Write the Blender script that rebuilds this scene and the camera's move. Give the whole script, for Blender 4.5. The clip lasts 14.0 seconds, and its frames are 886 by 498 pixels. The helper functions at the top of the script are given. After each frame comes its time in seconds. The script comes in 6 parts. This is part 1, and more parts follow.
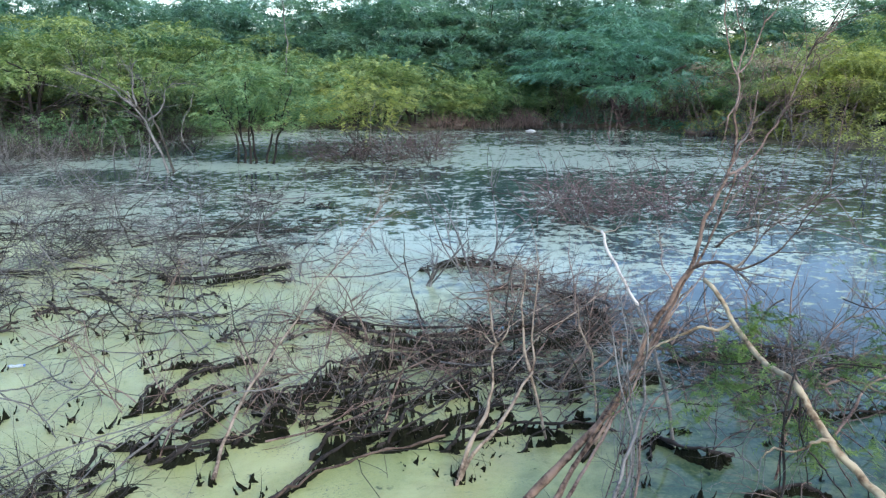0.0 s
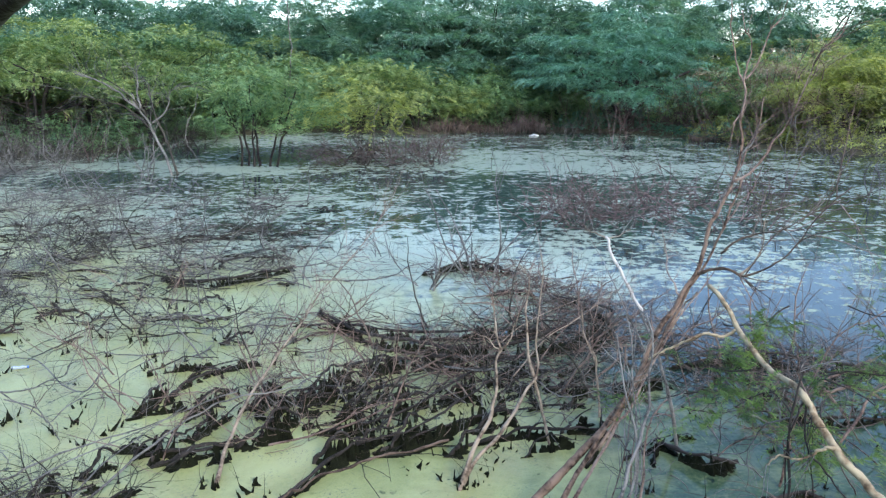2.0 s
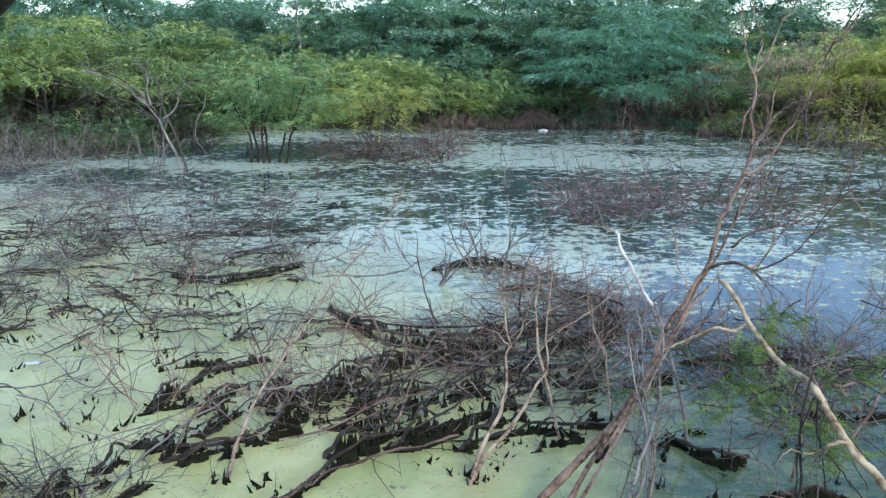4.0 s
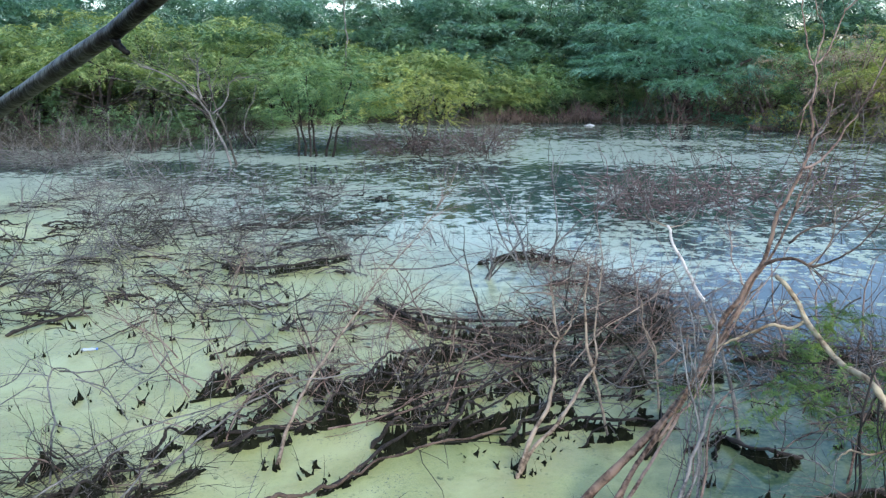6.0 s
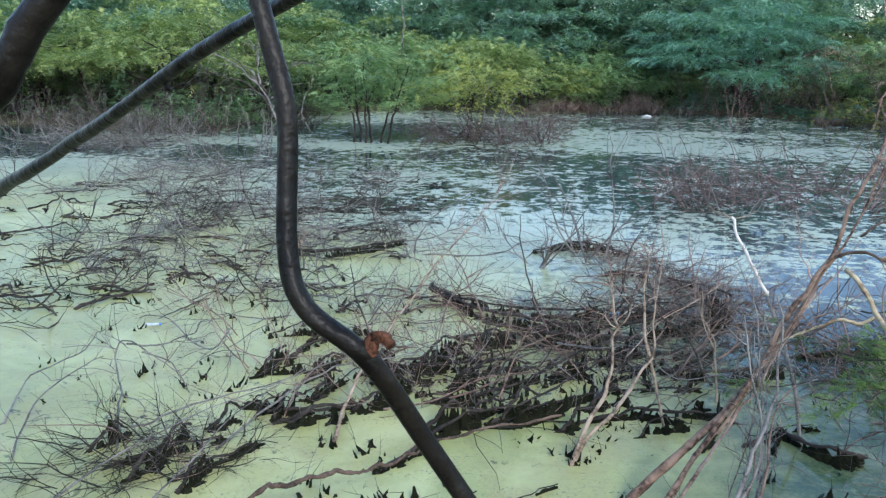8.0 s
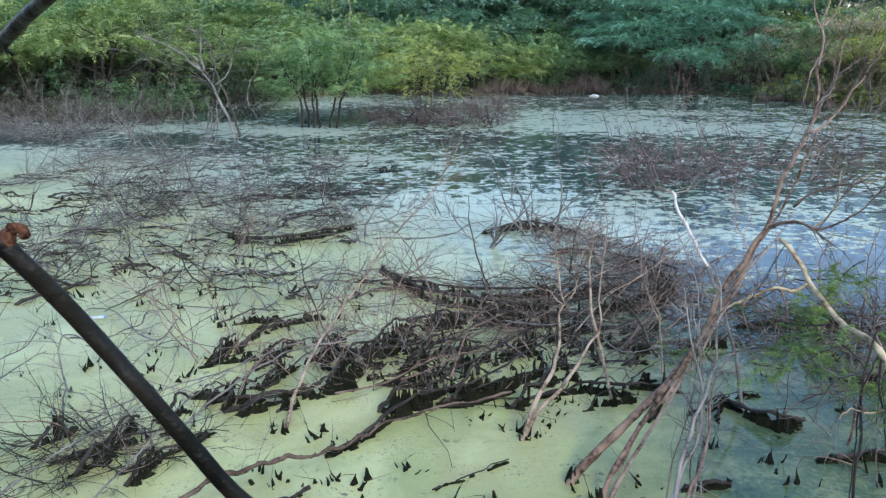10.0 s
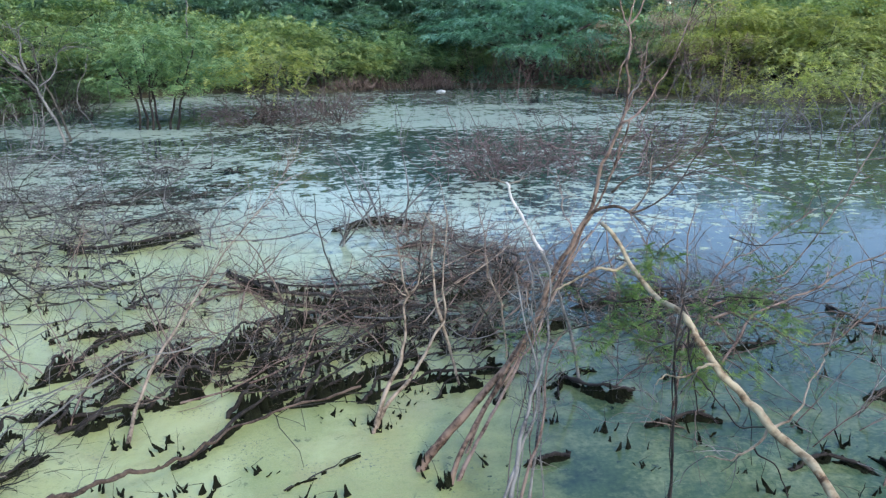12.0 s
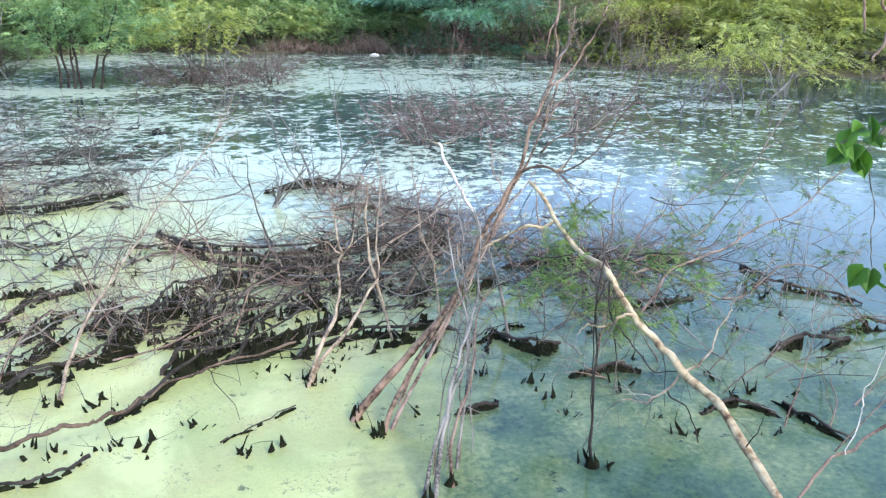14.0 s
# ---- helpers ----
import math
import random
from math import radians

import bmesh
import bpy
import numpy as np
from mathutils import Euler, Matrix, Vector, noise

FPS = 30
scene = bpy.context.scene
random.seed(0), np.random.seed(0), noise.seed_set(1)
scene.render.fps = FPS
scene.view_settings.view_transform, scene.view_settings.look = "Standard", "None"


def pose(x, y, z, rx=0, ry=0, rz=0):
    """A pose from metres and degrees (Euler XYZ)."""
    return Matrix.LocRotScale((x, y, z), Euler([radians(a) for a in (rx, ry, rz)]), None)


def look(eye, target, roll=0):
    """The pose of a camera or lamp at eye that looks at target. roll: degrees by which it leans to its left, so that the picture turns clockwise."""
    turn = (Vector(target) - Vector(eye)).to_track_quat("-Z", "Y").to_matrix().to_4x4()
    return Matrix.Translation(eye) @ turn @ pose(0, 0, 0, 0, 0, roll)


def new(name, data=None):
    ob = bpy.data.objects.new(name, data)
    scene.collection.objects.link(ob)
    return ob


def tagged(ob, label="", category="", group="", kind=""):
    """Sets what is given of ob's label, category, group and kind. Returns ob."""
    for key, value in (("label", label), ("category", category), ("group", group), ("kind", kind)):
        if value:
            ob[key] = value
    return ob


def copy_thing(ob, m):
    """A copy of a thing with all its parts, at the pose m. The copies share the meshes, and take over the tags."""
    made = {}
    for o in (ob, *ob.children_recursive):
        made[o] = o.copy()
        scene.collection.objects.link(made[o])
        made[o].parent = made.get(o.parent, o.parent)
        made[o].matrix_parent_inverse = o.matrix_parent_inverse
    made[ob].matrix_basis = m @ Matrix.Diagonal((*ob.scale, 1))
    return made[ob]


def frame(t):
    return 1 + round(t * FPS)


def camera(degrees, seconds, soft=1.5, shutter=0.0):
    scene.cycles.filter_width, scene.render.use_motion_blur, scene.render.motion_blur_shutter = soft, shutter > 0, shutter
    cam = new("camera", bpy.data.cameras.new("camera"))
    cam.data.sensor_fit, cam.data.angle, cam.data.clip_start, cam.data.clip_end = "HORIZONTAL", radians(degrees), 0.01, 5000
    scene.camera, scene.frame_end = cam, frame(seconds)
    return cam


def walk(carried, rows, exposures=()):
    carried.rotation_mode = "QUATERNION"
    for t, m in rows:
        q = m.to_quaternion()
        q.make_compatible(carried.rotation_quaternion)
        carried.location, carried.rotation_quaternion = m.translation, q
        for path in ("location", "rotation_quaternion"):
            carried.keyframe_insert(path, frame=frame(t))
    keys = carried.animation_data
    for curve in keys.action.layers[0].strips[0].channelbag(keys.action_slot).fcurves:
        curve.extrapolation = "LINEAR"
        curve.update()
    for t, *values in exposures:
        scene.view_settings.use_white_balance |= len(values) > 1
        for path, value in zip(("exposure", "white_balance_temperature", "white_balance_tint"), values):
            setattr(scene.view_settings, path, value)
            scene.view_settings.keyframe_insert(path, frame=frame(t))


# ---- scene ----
cam = camera(59.0, 14.0, soft=1.3)
# seconds, eye x y z, yaw to the left, pitch, roll
PATH = [
    (0.0, -0.000, 0.001, 2.596, 0.01, -13.48, -0.02),
    (0.5, -0.002, -0.001, 2.596, 0.18, -13.41, -0.03),
    (1.0, -0.005, -0.000, 2.601, 0.26, -13.14, -0.12),
    (1.5, -0.010, 0.002, 2.596, 0.02, -13.41, 0.19),
    (2.0, -0.016, 0.002, 2.600, 0.18, -13.20, 0.31),
    (2.5, -0.017, 0.003, 2.602, 0.68, -13.14, 0.04),
    (3.0, -0.016, 0.007, 2.605, 0.61, -13.21, -0.19),
    (5.5, -0.039, -0.006, 2.577, 2.66, -13.84, 0.13),
    (6.0, -0.060, -0.004, 2.579, 4.09, -13.86, -0.17),
    (6.5, -0.080, -0.019, 2.565, 5.35, -14.26, 0.43),
    (7.0, -0.119, -0.024, 2.556, 7.21, -14.51, 0.53),
    (7.2, -0.126, -0.034, 2.557, 7.92, -14.57, 0.49),
    (9.3, -0.105, -0.031, 2.544, 6.63, -14.87, -0.08),
    (9.5, -0.095, -0.040, 2.545, 6.16, -15.13, -0.12),
    (10.0, -0.068, -0.044, 2.541, 4.39, -15.84, -0.43),
    (10.5, -0.036, -0.046, 2.548, 2.54, -15.73, -0.55),
    (11.0, -0.009, -0.069, 2.552, 0.42, -15.21, -1.08),
    (11.5, 0.013, -0.092, 2.557, -2.93, -15.79, -1.28),
    (12.0, 0.047, -0.109, 2.550, -6.26, -16.16, -0.53),
    (12.5, 0.053, -0.130, 2.535, -8.75, -17.25, 0.41),
    (13.0, 0.051, -0.169, 2.514, -9.49, -18.45, 1.16),
    (13.5, 0.047, -0.214, 2.509, -9.90, -19.22, 1.40),
    (14.0, 0.030, -0.250, 2.533, -11.36, -18.57, 1.11),
]


def aim(x, y, z, yaw, pitch, roll):
    """Camera pose from eye, yaw, pitch and roll in degrees."""
    return pose(x, y, z, 0, 0, yaw) @ pose(0, 0, 0, 90 + pitch) @ pose(0, 0, 0, 0, 0, roll)


# seconds, stops, kelvin, tint
EXPOSURES = [(0.0, 1.66, 6000, 9), (12.0, 1.63, 6000, 9), (12.5, 1.83, 6000, 9), (13.0, 2.27, 6080, 9.5), (13.5, 2.36, 6150, 10), (14.0, 2.38, 6250, 10)]
walk(cam, [(t, aim(*row)) for t, *row in PATH], EXPOSURES)

# ---- world and light ----
SUN_ELEVATION, SUN_TURN = 38.0, 150.0
world = bpy.data.worlds.new("world")
scene.world = world
world.use_nodes = True
sky = world.node_tree.nodes.new("ShaderNodeTexSky")
sky.sky_type, sky.sun_disc = "NISHITA", False
sky.sun_elevation, sky.sun_rotation = radians(SUN_ELEVATION), radians(SUN_TURN)
sky.air_density, sky.dust_density, sky.ozone_density = 1.0, 1.2, 1.5
backing = world.node_tree.nodes["Background"]
world.node_tree.links.new(sky.outputs[0], backing.inputs[0])
backing.inputs[1].default_value = 0.15
sun = new("sun", bpy.data.lights.new("sun", "SUN"))
sun.data.energy, sun.data.angle, sun.data.color = 0.9, radians(12), (1.0, 0.95, 0.88)
to_sun = Vector((math.sin(radians(SUN_TURN)) * math.cos(radians(SUN_ELEVATION)),
                 math.cos(radians(SUN_TURN)) * math.cos(radians(SUN_ELEVATION)), math.sin(radians(SUN_ELEVATION))))
sun.matrix_world = look(to_sun * 60, (0, 0, 0))


# ---- materials ----
def nodes_of(name):
    mat = bpy.data.materials.new(name)
    mat.use_nodes = True
    tree = mat.node_tree
    return mat, tree, tree.nodes["Principled BSDF"]


def add_node(tree, kind, **values):
    node = tree.nodes.new(kind)
    for key, value in values.items():
        node.inputs[key].default_value = value
    return node


def noise_node(tree, coord, scale, detail=4.0, rough=0.55, distortion=0.0):
    node = add_node(tree, "ShaderNodeTexNoise", Scale=scale, Detail=detail, Roughness=rough, Distortion=distortion)
    tree.links.new(coord, node.inputs["Vector"])
    return node.outputs[0]


def ramp_node(tree, value, stops):
    node = tree.nodes.new("ShaderNodeValToRGB")
    ramp = node.color_ramp
    while len(ramp.elements) < len(stops):
        ramp.elements.new(0.5)
    for element, (at, colour) in zip(ramp.elements, stops):
        element.position = at
        element.color = (*colour, 1) if len(colour) == 3 else colour
    tree.links.new(value, node.inputs[0])
    return node.outputs[0]


def mixed(tree, fac, a, b, blend="MIX"):
    node = tree.nodes.new("ShaderNodeMix")
    node.data_type, node.blend_type = "RGBA", blend
    for socket, value in ((node.inputs[0], fac), (node.inputs[6], a), (node.inputs[7], b)):
        if hasattr(value, "is_output"):
            tree.links.new(value, socket)
        else:
            socket.default_value = (*value, 1) if isinstance(value, tuple) else value
    return node.outputs[2]


def calc(tree, op, a, b=0.0, c=0.0):
    node = tree.nodes.new("ShaderNodeMath")
    node.operation = op
    for socket, value in zip(node.inputs, (a, b, c)):
        if hasattr(value, "is_output"):
            tree.links.new(value, socket)
        else:
            socket.default_value = value
    return node.outputs[0]


def bump_node(tree, height, strength, distance=0.02):
    node = add_node(tree, "ShaderNodeBump", Strength=strength, Distance=distance)
    tree.links.new(height, node.inputs["Height"])
    return node.outputs[0]


def bark(name, dark, mid, pale, grain=75.0, rough=0.85, patch=5.0):
    """Bark with streaks, blotches and a tint of its own for each piece."""
    mat, tree, body = nodes_of(name)
    at = tree.nodes.new("ShaderNodeTexCoord").outputs["Object"]
    fine, broad = noise_node(tree, at, grain, 5), noise_node(tree, at, patch, 3)
    low = ramp_node(tree, fine, [(0.32, dark), (0.5, mid), (0.7, pale)])
    high = mixed(tree, ramp_node(tree, broad, [(0.4, (0, 0, 0)), (0.62, (1, 1, 1))]), low, pale)
    island = tree.nodes.new("ShaderNodeNewGeometry").outputs["Random Per Island"]
    tone = ramp_node(tree, island, [(0.0, (0.32, 0.32, 0.33)), (0.5, (0.75, 0.74, 0.72)), (1.0, (1.2, 1.15, 1.1))])
    tree.links.new(mixed(tree, 1.0, high, tone, "MULTIPLY"), body.inputs["Base Color"])
    body.inputs["Roughness"].default_value = rough
    body.inputs["Specular IOR Level"].default_value = 0.2 if rough > 0.5 else 0.13
    tree.links.new(bump_node(tree, fine, 0.6, 0.006), body.inputs["Normal"])
    return mat


def foliage(name, dark, mid, pale, clear=0.35):
    """Thin leaves that let some light through, uneven from leaf to leaf and from bough to bough."""
    mat, tree, body = nodes_of(name)
    at = tree.nodes.new("ShaderNodeTexCoord").outputs["Object"]
    broad = noise_node(tree, at, 0.9, 3)
    island = tree.nodes.new("ShaderNodeNewGeometry").outputs["Random Per Island"]
    single = tree.nodes.new("ShaderNodeObjectInfo").outputs["Random"]
    mix = calc(tree, "ADD", calc(tree, "MULTIPLY", broad, 0.75), calc(tree, "MULTIPLY", island, 0.3))
    mix = calc(tree, "ADD", mix, calc(tree, "MULTIPLY", single, 0.16))
    colour = ramp_node(tree, mix, [(0.36, dark), (0.58, mid), (0.82, pale)])
    tree.links.new(colour, body.inputs["Base Color"])
    body.inputs["Roughness"].default_value = 0.55
    body.inputs["Specular IOR Level"].default_value = 0.25
    through_leaf = tree.nodes.new("ShaderNodeBsdfTranslucent")
    tree.links.new(mixed(tree, 1.0, colour, (1.15, 1.2, 0.6), "MULTIPLY"), through_leaf.inputs["Color"])
    both = tree.nodes.new("ShaderNodeMixShader")
    both.inputs[0].default_value = clear
    tree.links.new(body.outputs[0], both.inputs[1])
    tree.links.new(through_leaf.outputs[0], both.inputs[2])
    tree.links.new(both.outputs[0], tree.nodes["Material Output"].inputs[0])
    return mat


def soil(name, dark, pale, scale=2.0, rough=0.95):
    mat, tree, body = nodes_of(name)
    at = tree.nodes.new("ShaderNodeTexCoord").outputs["Object"]
    broad, fine = noise_node(tree, at, scale, 6), noise_node(tree, at, scale * 18, 5)
    colour = mixed(tree, fine, ramp_node(tree, broad, [(0.3, dark), (0.7, pale)]), dark)
    tree.links.new(colour, body.inputs["Base Color"])
    body.inputs["Roughness"].default_value = rough
    body.inputs["Specular IOR Level"].default_value = 0.12
    tree.links.new(bump_node(tree, fine, 0.8, 0.03), body.inputs["Normal"])
    return mat


def pond_surface():
    """Dark water with a mirror gloss, a drowned film of algae, and a scum of duckweed floating on it."""
    mat, tree, water_body = nodes_of("pond_surface")
    at = tree.nodes.new("ShaderNodeTexCoord").outputs["Object"]

    def carried_by(name):
        node = tree.nodes.new("ShaderNodeAttribute")
        node.attribute_name = name
        return node.outputs["Fac"]

    cover, film, leafy, far_sheen = carried_by("scum"), carried_by("film"), carried_by("leafy"), carried_by("far_sheen")
    flat = add_node(tree, "ShaderNodeMapping", Scale=(1.0, 1.05, 1.0))
    tree.links.new(at, flat.inputs["Vector"])
    flat = flat.outputs[0]
    broad, rags, grain = noise_node(tree, flat, 0.55, 4, 0.6), noise_node(tree, flat, 4.2, 5, 0.62, 0.3), noise_node(tree, at, 26, 4, 0.7)
    speck = noise_node(tree, at, 95, 3, 0.7)
    # floating scum: the cover that the water holds at each place, torn by broad and ragged noise
    torn = calc(tree, "ADD", calc(tree, "MULTIPLY", calc(tree, "SUBTRACT", broad, 0.5), 0.65),
                calc(tree, "MULTIPLY", calc(tree, "SUBTRACT", rags, 0.5), calc(tree, "MULTIPLY_ADD", leafy, 1.5, 0.9)))
    shreds = calc(tree, "ADD", calc(tree, "MULTIPLY", noise_node(tree, flat, 9.0, 4, 0.65, 0.5), 0.55), calc(tree, "MULTIPLY", noise_node(tree, flat, 1.25, 3, 0.6), 0.45))
    torn = calc(tree, "ADD", torn, calc(tree, "MULTIPLY", calc(tree, "SUBTRACT", shreds, 0.5), calc(tree, "MULTIPLY", leafy, 3.4)))
    torn = calc(tree, "ADD", torn, calc(tree, "MULTIPLY", calc(tree, "SUBTRACT", grain, 0.5), 0.35))
    level = calc(tree, "ADD", cover, torn)
    pocks = ramp_node(tree, noise_node(tree, at, 7.5, 5, 0.7, 0.4), [(0.63, (0, 0, 0)), (0.72, (1, 1, 1))])
    level = calc(tree, "SUBTRACT", level, calc(tree, "MULTIPLY", pocks, 0.28))
    width = calc(tree, "ADD", calc(tree, "MULTIPLY_ADD", film, 0.28, 0.07), calc(tree, "MULTIPLY", far_sheen, 0.03))
    edge = calc(tree, "ADD", calc(tree, "DIVIDE", calc(tree, "SUBTRACT", level, 0.5), calc(tree, "MULTIPLY", width, 2.0)), 0.5)
    fac = ramp_node(tree, edge, [(0.0, (0, 0, 0)), (1.0, (1, 1, 1))])
    # small holes and dark specks that come in clusters
    cluster = ramp_node(tree, noise_node(tree, at, 1.4, 3, 0.6), [(0.46, (0, 0, 0)), (0.58, (1, 1, 1))])
    holes = ramp_node(tree, noise_node(tree, at, 8.5, 4, 0.7, 0.3), [(0.6, (0, 0, 0)), (0.66, (1, 1, 1))])
    holes = calc(tree, "MULTIPLY", holes, cluster)
    fac = calc(tree, "MULTIPLY", fac, calc(tree, "MULTIPLY_ADD", holes, -0.85, 1.0))
    sooty = calc(tree, "MULTIPLY", ramp_node(tree, noise_node(tree, at, 42, 3, 0.75), [(0.56, (0, 0, 0)), (0.64, (1, 1, 1))]),
                 ramp_node(tree, noise_node(tree, at, 2.3, 3, 0.6), [(0.5, (0, 0, 0)), (0.62, (0.9, 0.9, 0.9))]))
    # open water
    drowned = ramp_node(tree, calc(tree, "ADD", calc(tree, "MULTIPLY", noise_node(tree, at, 1.3, 4, 0.6), 0.65), calc(tree, "MULTIPLY", grain, 0.35)),
                        [(0.34, (0.012, 0.03, 0.03)), (0.5, (0.05, 0.085, 0.045)), (0.64, (0.125, 0.15, 0.075))])
    depths = mixed(tree, calc(tree, "MULTIPLY", film, calc(tree, "MULTIPLY_ADD", holes, -0.95, 1.0)), (0.012, 0.026, 0.028), drowned)
    dust = calc(tree, "MULTIPLY", calc(tree, "MULTIPLY", leafy, 0.15), ramp_node(tree, shreds, [(0.36, (0, 0, 0)), (0.5, (1, 1, 1))]))
    tree.links.new(mixed(tree, dust, depths, (0.13, 0.17, 0.15)), water_body.inputs["Base Color"])
    water_body.inputs["Roughness"].default_value = 0.07
    water_body.inputs["IOR"].default_value = 1.33
    ripple = noise_node(tree, flat, 2.2, 3, 0.5)
    tree.links.new(bump_node(tree, ripple, 0.10, 0.05), water_body.inputs["Normal"])
    # duckweed
    scum = tree.nodes.new("ShaderNodeBsdfPrincipled")
    hue = ramp_node(tree, calc(tree, "ADD", calc(tree, "MULTIPLY", broad, 0.7), calc(tree, "MULTIPLY", speck, 0.3)),
                    [(0.34, (0.15, 0.19, 0.06)), (0.5, (0.275, 0.295, 0.105)), (0.66, (0.38, 0.38, 0.155))])
    hue = mixed(tree, ramp_node(tree, noise_node(tree, at, 1.7, 6, 0.65, 0.6), [(0.45, (0, 0, 0)), (0.75, (0.8, 0.8, 0.8))]), hue, (0.25, 0.22, 0.09))
    hue = mixed(tree, ramp_node(tree, grain, [(0.5, (0, 0, 0)), (0.8, (0.7, 0.7, 0.7))]), hue, (0.14, 0.18, 0.06))
    hue = mixed(tree, ramp_node(tree, noise_node(tree, at, 0.8, 5, 0.6, 1.2), [(0.48, (0, 0, 0)), (0.66, (0.7, 0.7, 0.7))]), hue, (0.40, 0.42, 0.19))
    # far scum's colour is paled and blued to stand for reflected sky
    hue = mixed(tree, calc(tree, "MULTIPLY", far_sheen, 0.75), hue, (0.345, 0.42, 0.35))
    hue = mixed(tree, sooty, hue, (0.05, 0.075, 0.06))
    tree.links.new(hue, scum.inputs["Base Color"])
    scum.inputs["Roughness"].default_value = 0.5
    # the same distance mask also raises the gloss
    tree.links.new(calc(tree, "MULTIPLY_ADD", far_sheen, 0.6, 0.4), scum.inputs["Coat Weight"])
    scum.inputs["Coat Roughness"].default_value = 0.22
    scum.inputs["Coat IOR"].default_value = 1.33
    scum.inputs["Specular IOR Level"].default_value = 0.5
    tree.links.new(bump_node(tree, calc(tree, "ADD", speck, calc(tree, "MULTIPLY", level, 2.0)), 0.25, 0.01), scum.inputs["Normal"])
    both = tree.nodes.new("ShaderNodeMixShader")
    tree.links.new(fac, both.inputs[0])
    tree.links.new(water_body.outputs[0], both.inputs[1])
    tree.links.new(scum.outputs[0], both.inputs[2])
    tree.links.new(both.outputs[0], tree.nodes["Material Output"].inputs[0])
    return mat


POND = pond_surface()
SOIL = soil("damp_soil", (0.05, 0.045, 0.03), (0.13, 0.12, 0.07))
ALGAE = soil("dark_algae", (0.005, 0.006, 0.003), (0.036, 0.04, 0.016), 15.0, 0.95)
BARK_PINK = bark("pinkish_bark", (0.045, 0.027, 0.021), (0.155, 0.10, 0.078), (0.33, 0.245, 0.20), patch=9.0)
BARK_STEM = bark("reddish_brown_stem_bark", (0.014, 0.009, 0.006), (0.082, 0.052, 0.037), (0.24, 0.168, 0.125), 36, 0.85, 9)
BARK_DUSK = bark("dark_grey_twig_bark", (0.008, 0.008, 0.006), (0.026, 0.024, 0.018), (0.078, 0.071, 0.055))
BARK_GREY = bark("grey_twig_bark", (0.025, 0.025, 0.024), (0.092, 0.088, 0.082), (0.24, 0.23, 0.213))
BARK_BROWN = bark("brown_dry_bark", (0.03, 0.019, 0.015), (0.095, 0.061, 0.048), (0.23, 0.17, 0.138))
BARK_PALE = bark("pale_peeling_bark", (0.07, 0.04, 0.022), (0.23, 0.155, 0.09), (0.45, 0.38, 0.25), 34, 0.8, 11)
BARK_WHITE = bark("bleached_wood", (0.3, 0.26, 0.23), (0.52, 0.47, 0.42), (0.68, 0.63, 0.58))
BARK_BEIGE = bark("pale_beige_stem_bark", (0.04, 0.028, 0.019), (0.165, 0.122, 0.087), (0.37, 0.30, 0.225), 40, 0.85, 9)
BARK_DARK = bark("dark_wet_bark", (0.007, 0.006, 0.006), (0.02, 0.017, 0.015), (0.05, 0.042, 0.036))
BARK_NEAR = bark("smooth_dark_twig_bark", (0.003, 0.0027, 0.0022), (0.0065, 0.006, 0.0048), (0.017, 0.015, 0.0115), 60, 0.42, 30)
BARK_MAUVE = bark("mauve_brown_twig_bark", (0.03, 0.02, 0.02), (0.095, 0.066, 0.062), (0.21, 0.155, 0.145))
BARK_UMBER = bark("umber_wet_bark", (0.012, 0.008, 0.006), (0.05, 0.035, 0.026), (0.14, 0.10, 0.075), 50)
# paler, greyer copy of LEAF_TEAL: distance haze put into the back trees' colour
LEAF_HAZED = foliage("hazed_teal_leaves", (0.055, 0.125, 0.11), (0.125, 0.245, 0.205), (0.25, 0.40, 0.33), 0.5)
LEAF_OLIVE = foliage("olive_yellow_leaves", (0.09, 0.125, 0.05), (0.29, 0.325, 0.10), (0.52, 0.52, 0.165), 0.45)
LEAF_YELLOW = foliage("yellow_green_leaves", (0.048, 0.10, 0.05), (0.175, 0.255, 0.095), (0.41, 0.455, 0.17))
LEAF_GREEN = foliage("green_leaves", (0.045, 0.108, 0.06), (0.135, 0.235, 0.11), (0.28, 0.385, 0.17))
LEAF_TEAL = foliage("bluish_green_leaves", (0.024, 0.078, 0.06), (0.078, 0.19, 0.142), (0.19, 0.345, 0.25), 0.38)
LEAF_GREY = foliage("grey_green_leaves", (0.055, 0.125, 0.105), (0.14, 0.25, 0.19), (0.28, 0.41, 0.31), 0.45)
LEAF_FRESH = foliage("fresh_green_leaves", (0.03, 0.09, 0.014), (0.075, 0.17, 0.025), (0.16, 0.28, 0.05), 0.4)
LEAF_SPRIG = foliage("dull_green_leaflets", (0.03, 0.065, 0.018), (0.085, 0.145, 0.035), (0.17, 0.24, 0.06), 0.35)
LEAF_DRY = foliage("dry_reddish_leaves", (0.12, 0.085, 0.065), (0.23, 0.165, 0.12), (0.32, 0.27, 0.18), 0.3)
DRY_REED = foliage("dry_reed", (0.10, 0.068, 0.06), (0.18, 0.13, 0.112), (0.29, 0.22, 0.185), 0.15)


# ---- mesh tools ----
def unit(v):
    return v / max(1e-9, math.sqrt(float(v[0] * v[0] + v[1] * v[1] + v[2] * v[2])))


